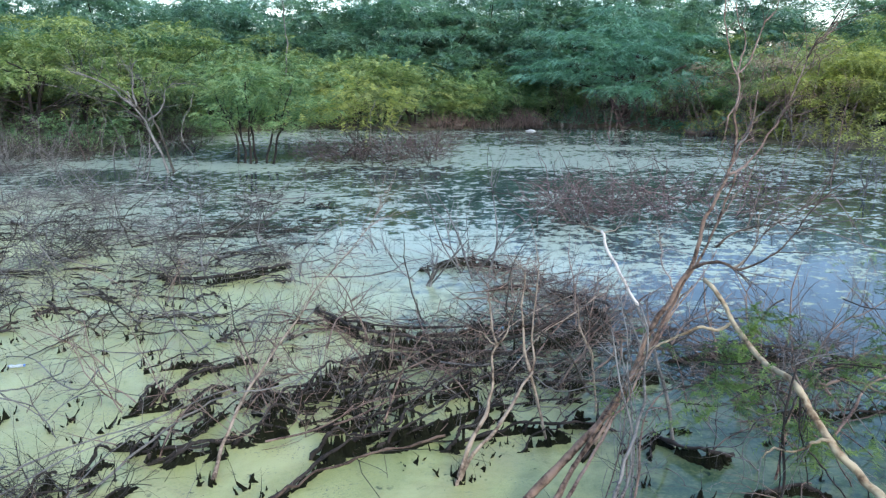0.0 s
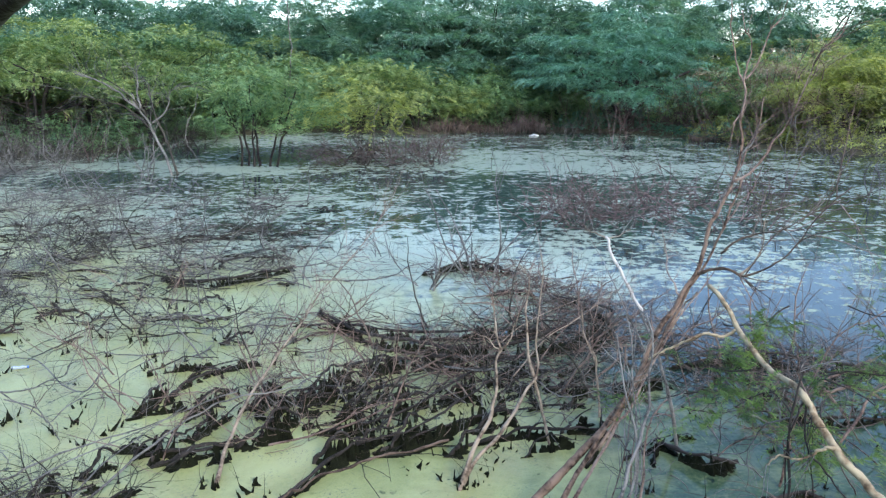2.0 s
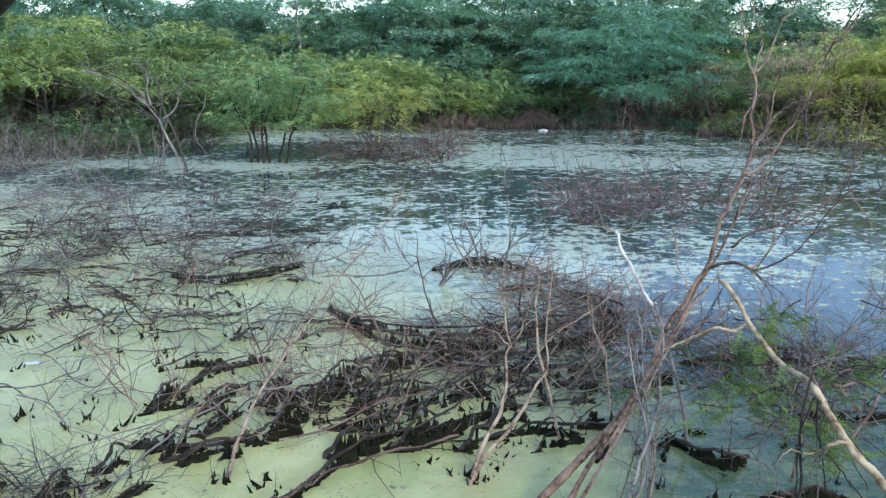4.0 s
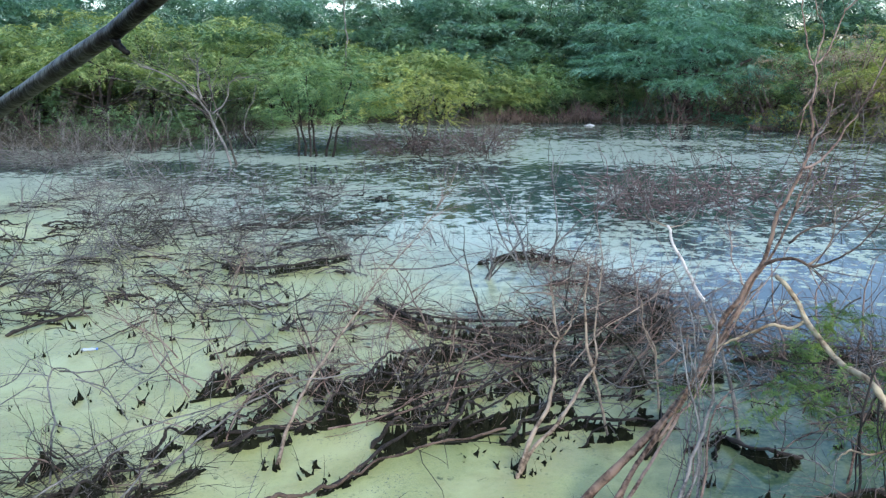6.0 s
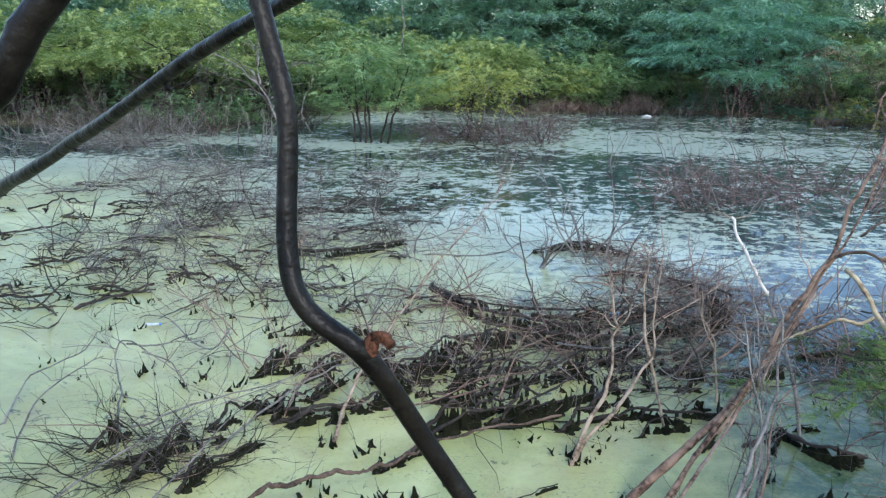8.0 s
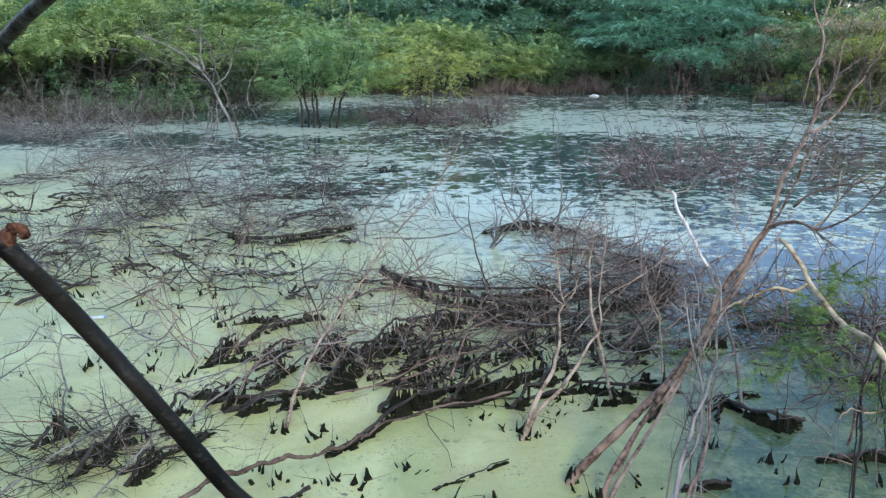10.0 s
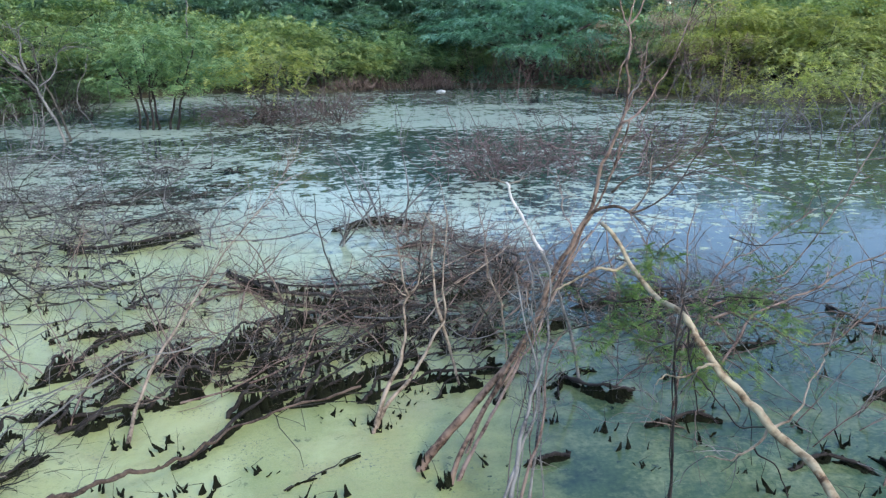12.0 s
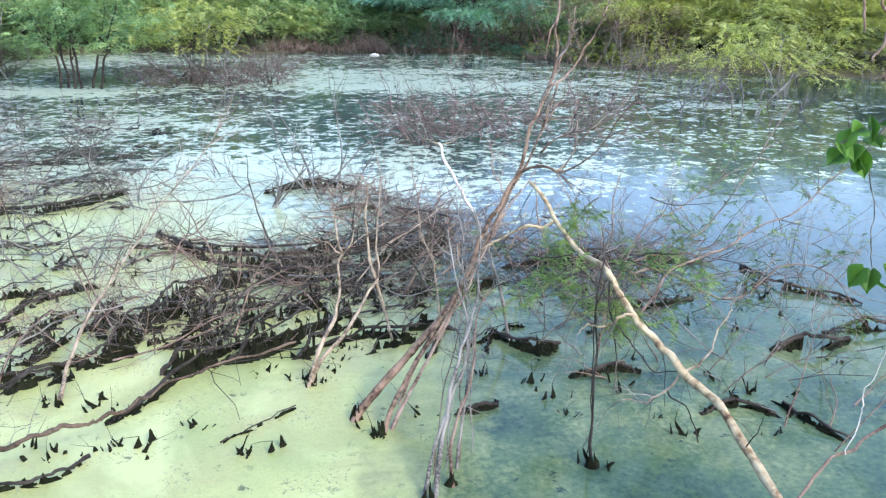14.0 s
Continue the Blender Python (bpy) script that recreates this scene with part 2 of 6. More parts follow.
def curve_through(points, steps=6):
    """A smooth line through control points."""
    p = np.array([2 * np.array(points[0]) - points[1], *points, 2 * np.array(points[-1]) - points[-2]], float)
    out = []
    for a, b, c, d in zip(p, p[1:], p[2:], p[3:]):
        for s in np.arange(steps) / steps:
            out.append(0.5 * (2 * b + (c - a) * s + (2 * a - 5 * b + 4 * c - d) * s * s + (3 * b - a - 3 * c + d) * s ** 3))
    return np.array([*out, p[-2]])


def knobbly(rng, line, amount):
    """The line with small bends and a few sharper kinks."""
    off = rng.normal(0, amount, line.shape)
    off = 0.4 * off + 0.6 * (np.roll(off, 1, 0) + np.roll(off, 2, 0))
    drift, now = np.zeros(line.shape), np.zeros(3)
    for i in range(1, len(line)):
        if rng.random() < 0.3:
            now = rng.normal(0, amount * 1.8, 3)
        drift[i] = 0.55 * drift[i - 1] + 0.45 * now
    off += drift
    off[0] = 0
    return line + off


def tubes_mesh(name, lines, sides=4):
    """One mesh of tapered, closed tubes along lines of (points, radii)."""
    verts, quads, caps, base = [], [], [], 0
    turn = np.arange(sides) * (2 * math.pi / sides)
    ring_x, ring_y = np.cos(turn)[None, :, None], np.sin(turn)[None, :, None]
    step = np.arange(sides)
    after = (step + 1) % sides
    for points, radii in lines:
        points, radii = np.asarray(points, float), np.asarray(radii, float)
        ahead = np.gradient(points, axis=0)
        ahead /= np.maximum(np.linalg.norm(ahead, axis=1, keepdims=True), 1e-9)
        side = np.array((0.31, 0.87, 0.38)) if abs(ahead[0][2]) > 0.6 else np.array((0.1, 0.15, 0.98))
        nx = np.cross(ahead, side)
        nx /= np.maximum(np.linalg.norm(nx, axis=1, keepdims=True), 1e-9)
        ny = np.cross(ahead, nx)
        r = radii[:, None, None]
        verts.append((points[:, None] + r * (ring_x * nx[:, None] + ring_y * ny[:, None])).reshape(-1, 3))
        n = len(points)
        low = base + (np.arange(n - 1) * sides)[:, None]
        quads.append(np.stack([low + step, low + after, low + sides + after, low + sides + step], -1).reshape(-1, 4))
        caps.append((base + step[::-1]).tolist())
        caps.append((base + (n - 1) * sides + step).tolist())
        base += n * sides
    me = bpy.data.meshes.new(name)
    me.from_pydata(np.concatenate(verts).tolist(), [], np.concatenate(quads).tolist() + caps)
    me.polygons.foreach_set("use_smooth", np.ones(len(me.polygons), bool))
    return me


def part(name, me, material, parent, label=""):
    """Links a mesh, or a bmesh, as one object under a thing."""
    if isinstance(me, bmesh.types.BMesh):
        bm, me = me, bpy.data.meshes.new(name)
        bm.to_mesh(me)
        bm.free()
    me.materials.append(material)
    ob = new(name, me)
    ob.parent = parent
    return tagged(ob, label)


def thing(name, label, category, group="", kind="", at=(0, 0, 0)):
    ob = tagged(new(name), label, category, group, kind)
    ob.empty_display_size = 0.2
    ob.location = at
    return ob


def grow(out, rng, p, d, length, r, depth, wiggle=0.25, up=0.0, kids=4, ratio=0.6, spread=0.8, bits=7, tip=0.35):
    """A wandering branch with side branches; fills out with (points, radii, depth)."""
    p, d = np.array(p, float), unit(np.array(d, float))
    step, pts, dirs = length / bits, [p], [d]
    for _ in range(bits):
        d = unit(d + rng.normal(0, wiggle, 3) + (0, 0, up))
        p = p + d * step
        pts.append(p)
        dirs.append(d)
    radii = np.linspace(r, r * tip, bits + 1)
    out.append((np.array(pts), radii, depth))
    if depth > 0:
        for _ in range(kids):
            i = int(rng.integers(max(1, bits // 4), bits + 1))
            nd = unit(dirs[i] + spread * unit(rng.normal(0, 1, 3)))
            grow(out, rng, pts[i], nd, length * ratio * rng.uniform(0.6, 1.2), radii[i] * 0.62, depth - 1, wiggle, up,
                 kids, ratio, spread, max(4, bits - 1), tip)


def lines_of(out, *depths):
    return [(p, r) for p, r, k in out if k in depths]


def leaf_cloud(name, rng, bases, dirs, length, blade, wide, pairs=5, droop=0.35):
    """Feathery sprays: pairs of thin leaves along short drooping stalks that start at bases."""
    n = len(bases)
    dirs = dirs / np.maximum(np.linalg.norm(dirs, axis=1, keepdims=True), 1e-9)
    size = length * rng.uniform(0.6, 1.25, (n, 1))
    flat = np.cross(dirs, np.array((0, 0, 1.0)) + rng.normal(0, 0.25, (n, 3)))
    flat /= np.maximum(np.linalg.norm(flat, axis=1, keepdims=True), 1e-9)
    verts = []
    for k in range(pairs):
        s = (k + 0.6) / pairs
        stalk = bases + dirs * size * s
        stalk[:, 2] -= (droop * size[:, 0]) * s * s
        for hand in (-1, 1):
            reach = blade * rng.uniform(0.7, 1.3, (n, 1)) * (1.15 - 0.5 * s)
            out = flat * hand * 0.85 + dirs * 0.55 + rng.normal(0, 0.22, (n, 3))
            tip = stalk + out * reach
            tip[:, 2] -= reach[:, 0] * 0.2
            half = dirs * wide * rng.uniform(0.7, 1.3, (n, 1)) * 0.5
            verts.append(np.stack([stalk - half, tip, stalk + half], 1))
    v = np.concatenate(verts).reshape(-1, 3)
    me = bpy.data.meshes.new(name)
    me.from_pydata(v.tolist(), [], np.arange(len(v)).reshape(-1, 3).tolist())
    return me


def sprays_round(rng, centres, wide, high, count):
    """Bases and directions of sprays that spread from flat clumps of foliage."""
    n = len(centres) * count
    c = np.repeat(np.asarray(centres), count, 0)
    turn, out = rng.uniform(0, 2 * math.pi, n), np.sqrt(rng.uniform(0.02, 1, n))
    lift = (1 - out ** 2) * high * rng.uniform(0.1, 1.0, n) - rng.uniform(0, 0.35, n) * high
    size = np.repeat(rng.uniform(0.6, 1.25, len(centres)), count)
    off = np.stack([np.cos(turn) * out * wide * size, np.sin(turn) * out * wide * size, lift], 1)
    way = np.stack([np.cos(turn), np.sin(turn), rng.uniform(-0.3, 0.35, n)], 1) + rng.normal(0, 0.3, (n, 3))
    way += 0.8 * c * (1, 1, 0) / np.maximum(np.linalg.norm(c[:, :2], axis=1), 0.3)[:, None]
    return c + off, way


# ---- ground and water ----
SHORE = [(-27, 2.0), (-30, 12), (-24, 20), (-16, 23), (-12.8, 22), (-10.6, 21.6), (-9.6, 24.4), (-9.3, 28.7), (-5, 31.6), (-1.8, 30.6),
         (0.4, 31.1), (3.8, 31.6), (7.4, 31.6), (9.2, 28.6), (10.6, 25.6), (12.6, 23.8), (15.3, 23.3), (18.5, 21.6), (25, 19), (30, 12), (28, 2.0),
         (8, 1.7), (2.5, 1.9), (-3, 1.6), (-12, 1.9)]


def shore_distance(x, y):
    """How far each place lies outside the pond's edge; negative within."""
    far, inside = np.full(x.shape, 1e9), np.zeros(x.shape, bool)
    for (ax, ay), (bx, by) in zip(SHORE, SHORE[1:] + SHORE[:1]):
        s = np.clip(((x - ax) * (bx - ax) + (y - ay) * (by - ay)) / ((bx - ax) ** 2 + (by - ay) ** 2), 0, 1)
        far = np.minimum(far, np.hypot(x - ax - s * (bx - ax), y - ay - s * (by - ay)))
        crosses = (ay > y) != (by > y)
        inside ^= crosses & (x < ax + (y - ay) * (bx - ax) / (by - ay if by != ay else 1e-9))
    return np.where(inside, -far, far)


def sheet(name, xs, ys, height, material):
    """A grid mesh over xs and ys, its height a function of x and y."""
    x, y = np.meshgrid(xs, ys)
    v = np.stack([x, y, height(x, y)], -1).reshape(-1, 3)
    w, i = len(xs), np.arange(len(v)).reshape(len(ys), len(xs))
    quads = np.stack([i[:-1, :-1], i[:-1, 1:], i[1:, 1:], i[1:, :-1]], -1).reshape(-1, 4)
    me = bpy.data.meshes.new(name)
    me.from_pydata(v.tolist(), [], quads.tolist())
    me.polygons.foreach_set("use_smooth", np.ones(len(me.polygons), bool))
    me.materials.append(material)
    return new(name, me), v


def waves(x, y):
    return 0.5 * np.sin(1.7 * x + 0.6 * y) * np.cos(0.9 * y - 0.4 * x) + 0.3 * np.sin(4.1 * x - 2.3 * y) + 0.2 * np.cos(5.3 * y + 3.1 * x)


def land(x, y):
    d = shore_distance(x, y) + 0.35 * waves(x, y)
    z = np.where(d > 0, np.minimum(0.3, 0.16 * d), np.maximum(-0.7, 0.3 * d)) + 0.03 * waves(2 * x, 2 * y)
    bank = np.clip((1.5 - y) / 1.2, 0, 1)
    return z + np.where(d > -0.5, 0.68 * bank * bank * (3 - 2 * bank), 0)


far_x = np.array([-900, -400, -200, -100, -60, -45])
ground, _ = sheet("ground", np.r_[far_x, np.arange(-36, 36.1, 0.5), -far_x[::-1]],
                  np.r_[-900, -300, -100, -40, -15, np.arange(-6, 48.1, 0.5), 60, 90, 150, 300, 900], land, SOIL)
tagged(ground, "damp brown earth banks round a shallow pond", "ground", kind="structure")

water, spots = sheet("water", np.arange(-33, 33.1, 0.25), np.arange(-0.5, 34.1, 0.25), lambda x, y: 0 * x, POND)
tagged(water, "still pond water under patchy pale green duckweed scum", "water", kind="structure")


def zones(rows):
    """Soft ovals: x, y, half widths, weight."""
    return sum(w * np.exp(-((spots[:, 0] - x) / sx) ** 2 - ((spots[:, 1] - y) / sy) ** 2) for x, y, sx, sy, w in rows)


def carry(name, values):
    water.data.attributes.new(name, "FLOAT", "POINT").data.foreach_set("value", np.clip(values, 0, 1.5).astype(np.float32))


carry("scum", 0.33 + zones([(-5.0, 19.4, 2.2, 1.2, 0.25), (-6.0, 28.0, 5.0, 3.0, 0.3), 
    (-3.5, 4.6, 4.5, 2.6, 0.7), (-0.6, 4.0, 1.7, 1.3, 0.7), (-6.5, 6.8, 3.8, 2.4, 0.7), (-10, 13.6, 4.5, 2.6, 0.6), (-8.6, 11.0, 2.2, 1.8, 0.5), (-2.9, 15.4, 0.8, 0.9, 0.55),
    (0.6, 5.4, 1.6, 0.9, 0.35), (1.8, 22.5, 3.4, 2.2, 0.42), (6.0, 21.0, 3.8, 2.4, 0.38), (-9.5, 20.5, 4.5, 1.6, 0.3), (3.5, 29.5, 7.0, 2.2, 0.08),
    (-0.9, 10.2, 1.5, 1.0, 0.2), (-6.0, 10.5, 4.5, 3.6, 0.42), (-2.6, 8.6, 2.0, 1.6, 0.25), (-3.2, 13.0, 1.5, 3.0, -0.15), (9.5, 16.5, 1.2, 0.7, 0.35), (0.8, 14.2, 1.5, 1.5, -0.1), (0.5, 10.4, 3.0, 2.6, 0.16), (6.4, 8.2, 2.4, 2.8, -0.22), (3.4, 10.6, 2.6, 2.0, 0.12), (3.6, 4.6, 2.6, 2.2, -0.85), (1.7, 3.2, 0.9, 1.2, -0.3), (2.3, 3.6, 1.3, 1.1, -0.4), (2.0, 15.5, 7.0, 4.0, 0.07), (9.0, 13.0, 4.0, 3.5, -0.1),
    (7.5, 6.0, 3.0, 3.0, -0.3), (1.0, 16.8, 3.0, 0.9, -0.15), (-1.0, 14.6, 0.9, 0.6, 0.3), (2.4, 20.4, 3.6, 1.0, 0.3), (6.2, 22.2, 2.0, 0.7, -0.35), (0.0, 18.4, 2.4, 0.5, -0.2), (5.0, 24.4, 4.5, 0.8, 0.2)]))
carry("film", zones([(2.4, 4.2, 2.6, 1.8, 0.9), (0.5, 4.6, 2.0, 1.5, 0.7), (4.2, 3.2, 2.6, 2.4, 0.8), (0.6, 8.6, 1.0, 1.2, 0.5), (-6, 6, 5, 4, 0.8)]))
# grows with distance from the bank: pale sky sheen painted on far scum
carry("far_sheen", np.clip((spots[:, 1] - 7.5) / 5.0, 0, 1) + zones([(1.5, 8.5, 2.5, 2.0, 0.5), (-9.5, 12.0, 4.5, 4.0, -0.9), (-4.5, 8.8, 3.5, 2.0, -0.5), (-6.5, 7.5, 3, 1.5, -0.4)]))
carry("leafy", zones([(6.5, 10.0, 4.0, 3.5, 0.8), (-4.5, 12.5, 2.5, 3, 0.5), (0, 6.4, 3, 1.2, 0.35), (-1.5, 16, 5.5, 4.0, 0.8), (8.5, 14, 6.0, 6.0, 0.8), (4.0, 21, 6.0, 3.0, 0.9), (3.5, 26.5, 9, 4, 0.9)]))


# ---- live trees and bushes ----
def feathery_tree(name, label, category, seed, high, wide, low, leaves, wood, clumps=46, sprays=26, stems=3, blade=0.10, layered=0.22, pairs=7):
    """A thorny tree of the mesquite kind: several bent trunks, limbs and flat layers of feathery foliage."""
    rng = np.random.default_rng(seed)
    tree = thing(name, label, category)
    centres = []
    while len(centres) < clumps:
        out, turn = math.sqrt(rng.uniform(0, 1)), rng.uniform(0, 2 * math.pi)
        lobed = 1 + 0.18 * math.sin(3 * turn + seed) + 0.1 * math.sin(5 * turn + 2 * seed)
        top = high * (1 - 0.42 * out ** 2) * rng.uniform(0.86, 1.0)
        under = low + 0.12 * high * (1 - out)
        z = under + (top - under) * rng.uniform(0, 1) ** 0.55
        centres.append((wide / 2 * out * lobed * math.cos(turn), wide / 2 * out * lobed * math.sin(turn), z))
    centres = np.array(centres)
    bases, ways = sprays_round(rng, centres, 0.25 + wide * 0.10, high * layered * 0.3, sprays)
    for k in range(stems):
        lean = rng.uniform(0, 2 * math.pi)
        foot = np.array((0.16 * math.cos(lean * 2), 0.16 * math.sin(lean * 2), -0.25))
        head = np.array((wide * 0.16 * math.cos(lean), wide * 0.16 * math.sin(lean), low + 0.3 * (high - low)))
        line = knobbly(rng, curve_through([foot, foot * 0.4 + head * 0.35 + (0.05, 0.05, 0.2), head], 6), 0.02)
        part("trunk", tubes_mesh("trunk", [(line, np.linspace(0.075, 0.045, len(line)) * high / 4)], 7), wood, tree)
        for c in centres[rng.choice(len(centres), 5, replace=False)]:
            begin = line[int(rng.integers(len(line) // 2, len(line)))]
            bend = curve_through([begin, begin * 0.45 + c * 0.55 + rng.normal(0, 0.12, 3), c], 5)
            part("limb", tubes_mesh("limb", [(knobbly(rng, bend, 0.02), np.linspace(0.032, 0.009, len(bend)) * high / 4)], 4), wood, tree)
    tagged(part("crown", leaf_cloud("crown", rng, bases, ways, 0.46, blade, blade * 0.42, pairs), leaves, tree), kind="stuff")
    return tree


def put(proto, x, y, turn, size=1.0, tall=1.0, z=-0.02):
    ob = copy_thing(proto, pose(x, y, z, 0, 0, turn))
    ob.scale = (size, size, size * tall)
    return ob


rng = np.random.default_rng(11)
yellow_a = feathery_tree("mesquite_bush", "yellow-green feathery mesquite bush on the pond's edge", "bush", 1, 3.1, 4.4, 0.6, LEAF_YELLOW, BARK_DARK, 40, 46, 4)
yellow_b = feathery_tree("mesquite_bush", "yellow-green feathery mesquite bush on the pond's edge", "bush", 2, 3.0, 3.8, 0.75, LEAF_YELLOW, BARK_DARK, 36, 46, 3)
yellow_c = feathery_tree("mesquite_bush", "yellow-green mesquite with a raised flat crown on the bank", "bush", 16, 3.3, 4.8, 1.75, LEAF_YELLOW, BARK_DARK, 34, 50, 4, 0.10, 0.16)
yellow_d = feathery_tree("mesquite_bush", "olive-yellow feathery mesquite bush on the pond's edge", "bush", 17, 3.2, 4.4, 0.7, LEAF_OLIVE, BARK_DARK, 42, 46, 4)
green_a = feathery_tree("mesquite_bush", "mid-green feathery thorn bush behind the water", "bush", 3, 3.4, 4.2, 0.25, LEAF_GREEN, BARK_DARK, 42, 46, 3)
green_b = feathery_tree("thorn_bush", "dense low green thorn bush at the waterline", "bush", 4, 2.0, 3.4, 0.1, LEAF_GREEN, BARK_DARK, 40, 26, 3, 0.13, 0.22, 4)
teal_a = feathery_tree("thorn_tree", "tall bluish green thorn tree behind the pond", "tree", 5, 6.2, 5.4, 0.3, LEAF_HAZED, BARK_DARK, 76, 46, 3, 0.2, 0.2, 3)
teal_b = feathery_tree("thorn_tree", "tall bluish green thorn tree behind the pond", "tree", 6, 5.9, 5.0, 0.4, LEAF_HAZED, BARK_DARK, 72, 46, 2, 0.2, 0.2, 3)
grey_a = feathery_tree("thorn_tree", "tall grey-green thorn tree behind the pond", "tree", 7, 6.0, 5.2, 0.5, LEAF_GREY, BARK_DARK, 72, 46, 3, 0.2, 0.2, 3)
tall_green = feathery_tree("mesquite_tree", "tall light green feathery mesquite behind the bushes", "tree", 9, 4.6, 4.8, 0.6, LEAF_YELLOW, BARK_DARK, 52, 50, 3, 0.14, 0.2, 4)
high_a = feathery_tree("thorn_tree", "tall dark bluish green thorn tree in the wood behind", "tree", 14, 7.0, 6.4, 1.2, LEAF_HAZED, BARK_DARK, 84, 58, 3, 0.2, 0.14, 3)
high_b = feathery_tree("thorn_tree", "tall grey-green thorn tree in the wood behind", "tree", 15, 6.7, 6.0, 1.1, LEAF_GREY, BARK_DARK, 78, 58, 3, 0.2, 0.14, 3)
umbrella = feathery_tree("umbrella_thorn_tree", "broad dark bluish green thorn tree with layered drooping boughs", "tree", 8, 4.8, 8.6, 1.0, LEAF_TEAL,
                         BARK_DARK, 74, 84, 4, 0.11, 0.12, 7)
umbrella.location = (7.3, 32.6, 0.05)
for k, pts in enumerate([[(0.1, -0.7, -0.3), (0.12, -0.7, 0.5), (0.1, -0.65, 1.1), (0.3, -0.5, 2.0), (0.6, -0.3, 3.0)], [(0.1, -0.7, 0.6), (-0.35, -0.65, 1.2), (-1.1, -0.5, 1.9), (-2.0, -0.5, 2.5)],
                         [(0.12, -0.7, 0.7), (0.6, -0.7, 1.25), (1.5, -0.6, 1.9), (2.4, -0.4, 2.4)], [(0.1, -0.65, 1.0), (-0.3, -0.6, 1.8), (-0.6, -0.4, 2.8)]]):
    line = knobbly(rng, curve_through(pts, 5), 0.02)
    part("bole" if k == 0 else "limb", tubes_mesh("bole", [(line, np.linspace((0.17, 0.1, 0.1, 0.09)[k], 0.05, len(line)))], 8), BARK_DARK, umbrella, "thick dark bole" if k == 0 else "")
dry_tree = feathery_tree("dry_thorn_tree", "half-dead thorn tree with dry reddish brown foliage", "tree", 12, 3.6, 3.4, 0.5, LEAF_DRY, BARK_BROWN, 30, 26, 4, 0.08, 0.2, 4)
dry_tree.location = (11.6, 29.6, 0.05)
put(dry_tree, 10.2, 30.8, 140, 0.8, 1.0)
put(dry_tree, 11.7, 26.4, 60, 1.0, 1.1)
tall_mid = feathery_tree("mesquite_tree", "tall mid-green layered thorn tree on the bank", "tree", 13, 4.5, 4.6, 1.1, LEAF_YELLOW, BARK_DARK, 50, 50, 3, 0.13, 0.14, 4)
tall_mid.location = (-12.2, 27.2, 0.05)

# row at the water's edge: prototype, x, y, turn, size, height
tall_green.location = (-19.6, 28.4, 0.05)
yellow_c.location = (-15.6, 25.0, 0.05)
yellow_d.location = (13.2, 26.2, 0.05)
yellow_a.location = (-3.6, 31.8, 0.05)
yellow_b.location = (-19.4, 25.6, 0.05)
green_a.location = (-17.8, 24.6, 0.05)
green_b.location = (3.2, 34.0, 0.05)
for proto, x, y, turn, size, tall in [
    (yellow_c, -12.6, 24.2, 70, 1.0, 1.0), (yellow_c, -9.7, 25.6, 200, 0.95, 1.0), (yellow_c, -17.6, 23.6, 300, 0.95, 1.0), (yellow_a, -8.2, 30.2, 100, 0.95, 1.0), (green_a, -6.4, 32.6, 200, 0.9, 1.0), (yellow_a, -5.2, 33.2, 150, 0.9, 1.05),
    (yellow_b, -2.4, 32.0, 75, 1.0, 1.0), (yellow_a, -1.2, 31.6, 250, 0.85, 1.0), (green_a, -3.4, 34.6, 20, 1.0, 1.0), (yellow_b, 0.6, 32.6, 170, 0.7, 0.9),
    (green_b, 1.6, 33.6, 80, 1.0, 1.2), (green_b, 4.9, 34.6, 10, 1.1, 1.0), (green_a, 4.4, 33.8, 300, 0.8, 0.8), (green_b, 11.0, 29.8, 140, 1.0, 1.0),
    (green_a, 11.8, 30.6, 20, 0.9, 1.0), (yellow_d, 15.6, 25.6, 190, 1.0, 1.0), (yellow_d, 18.0, 24.6, 280, 1.0, 0.95),
    (yellow_d, 20.8, 23.4, 60, 1.05, 1.0), (green_a, 23.2, 22.6, 10, 1.0, 1.0), (yellow_d, 14.6, 28.4, 130, 1.0, 1.1), (yellow_d, 18.4, 27.6, 45, 1.05, 1.1),
    (tall_mid, -9.6, 29.4, 60, 0.95, 1.0), (tall_mid, -15.4, 26.8, 200, 0.95, 0.95), (tall_mid, -18.2, 26.6, 320, 1.0, 0.98), (tall_green, 16.2, 28.8, 100, 1.0, 0.98), (tall_green, 19.8, 26.4, 250, 1.0, 0.93),
    (green_a, -20.6, 23.4, 70, 1.0, 1.0), (tall_green, -13.6, 28.6, 40, 1.0, 0.95), (tall_green, -16.6, 29.4, 130, 1.0, 1.0), (tall_green, -10.4, 31.4, 220, 1.0, 0.95),
    (tall_green, -7.0, 33.8, 310, 0.95, 0.9), (tall_green, 17.4, 30.0, 80, 1.0, 0.9), (tall_green, 20.6, 27.6, 180, 1.0, 0.9), (tall_green, 14.0, 31.6, 20, 0.9, 0.95), (green_a, -14.2, 27.6, 170, 1.05, 1.12), (green_a, -11.0, 29.0, 280, 1.1, 1.1), (green_b, -9.0, 27.4, 210, 0.7, 0.6), (green_b, -24.0, 21.5, 60, 1.1, 1.2), (green_a, 27.5, 20.0, 90, 1.1, 1.0)]:
    put(proto, x, y, turn, size, tall, 0.03)
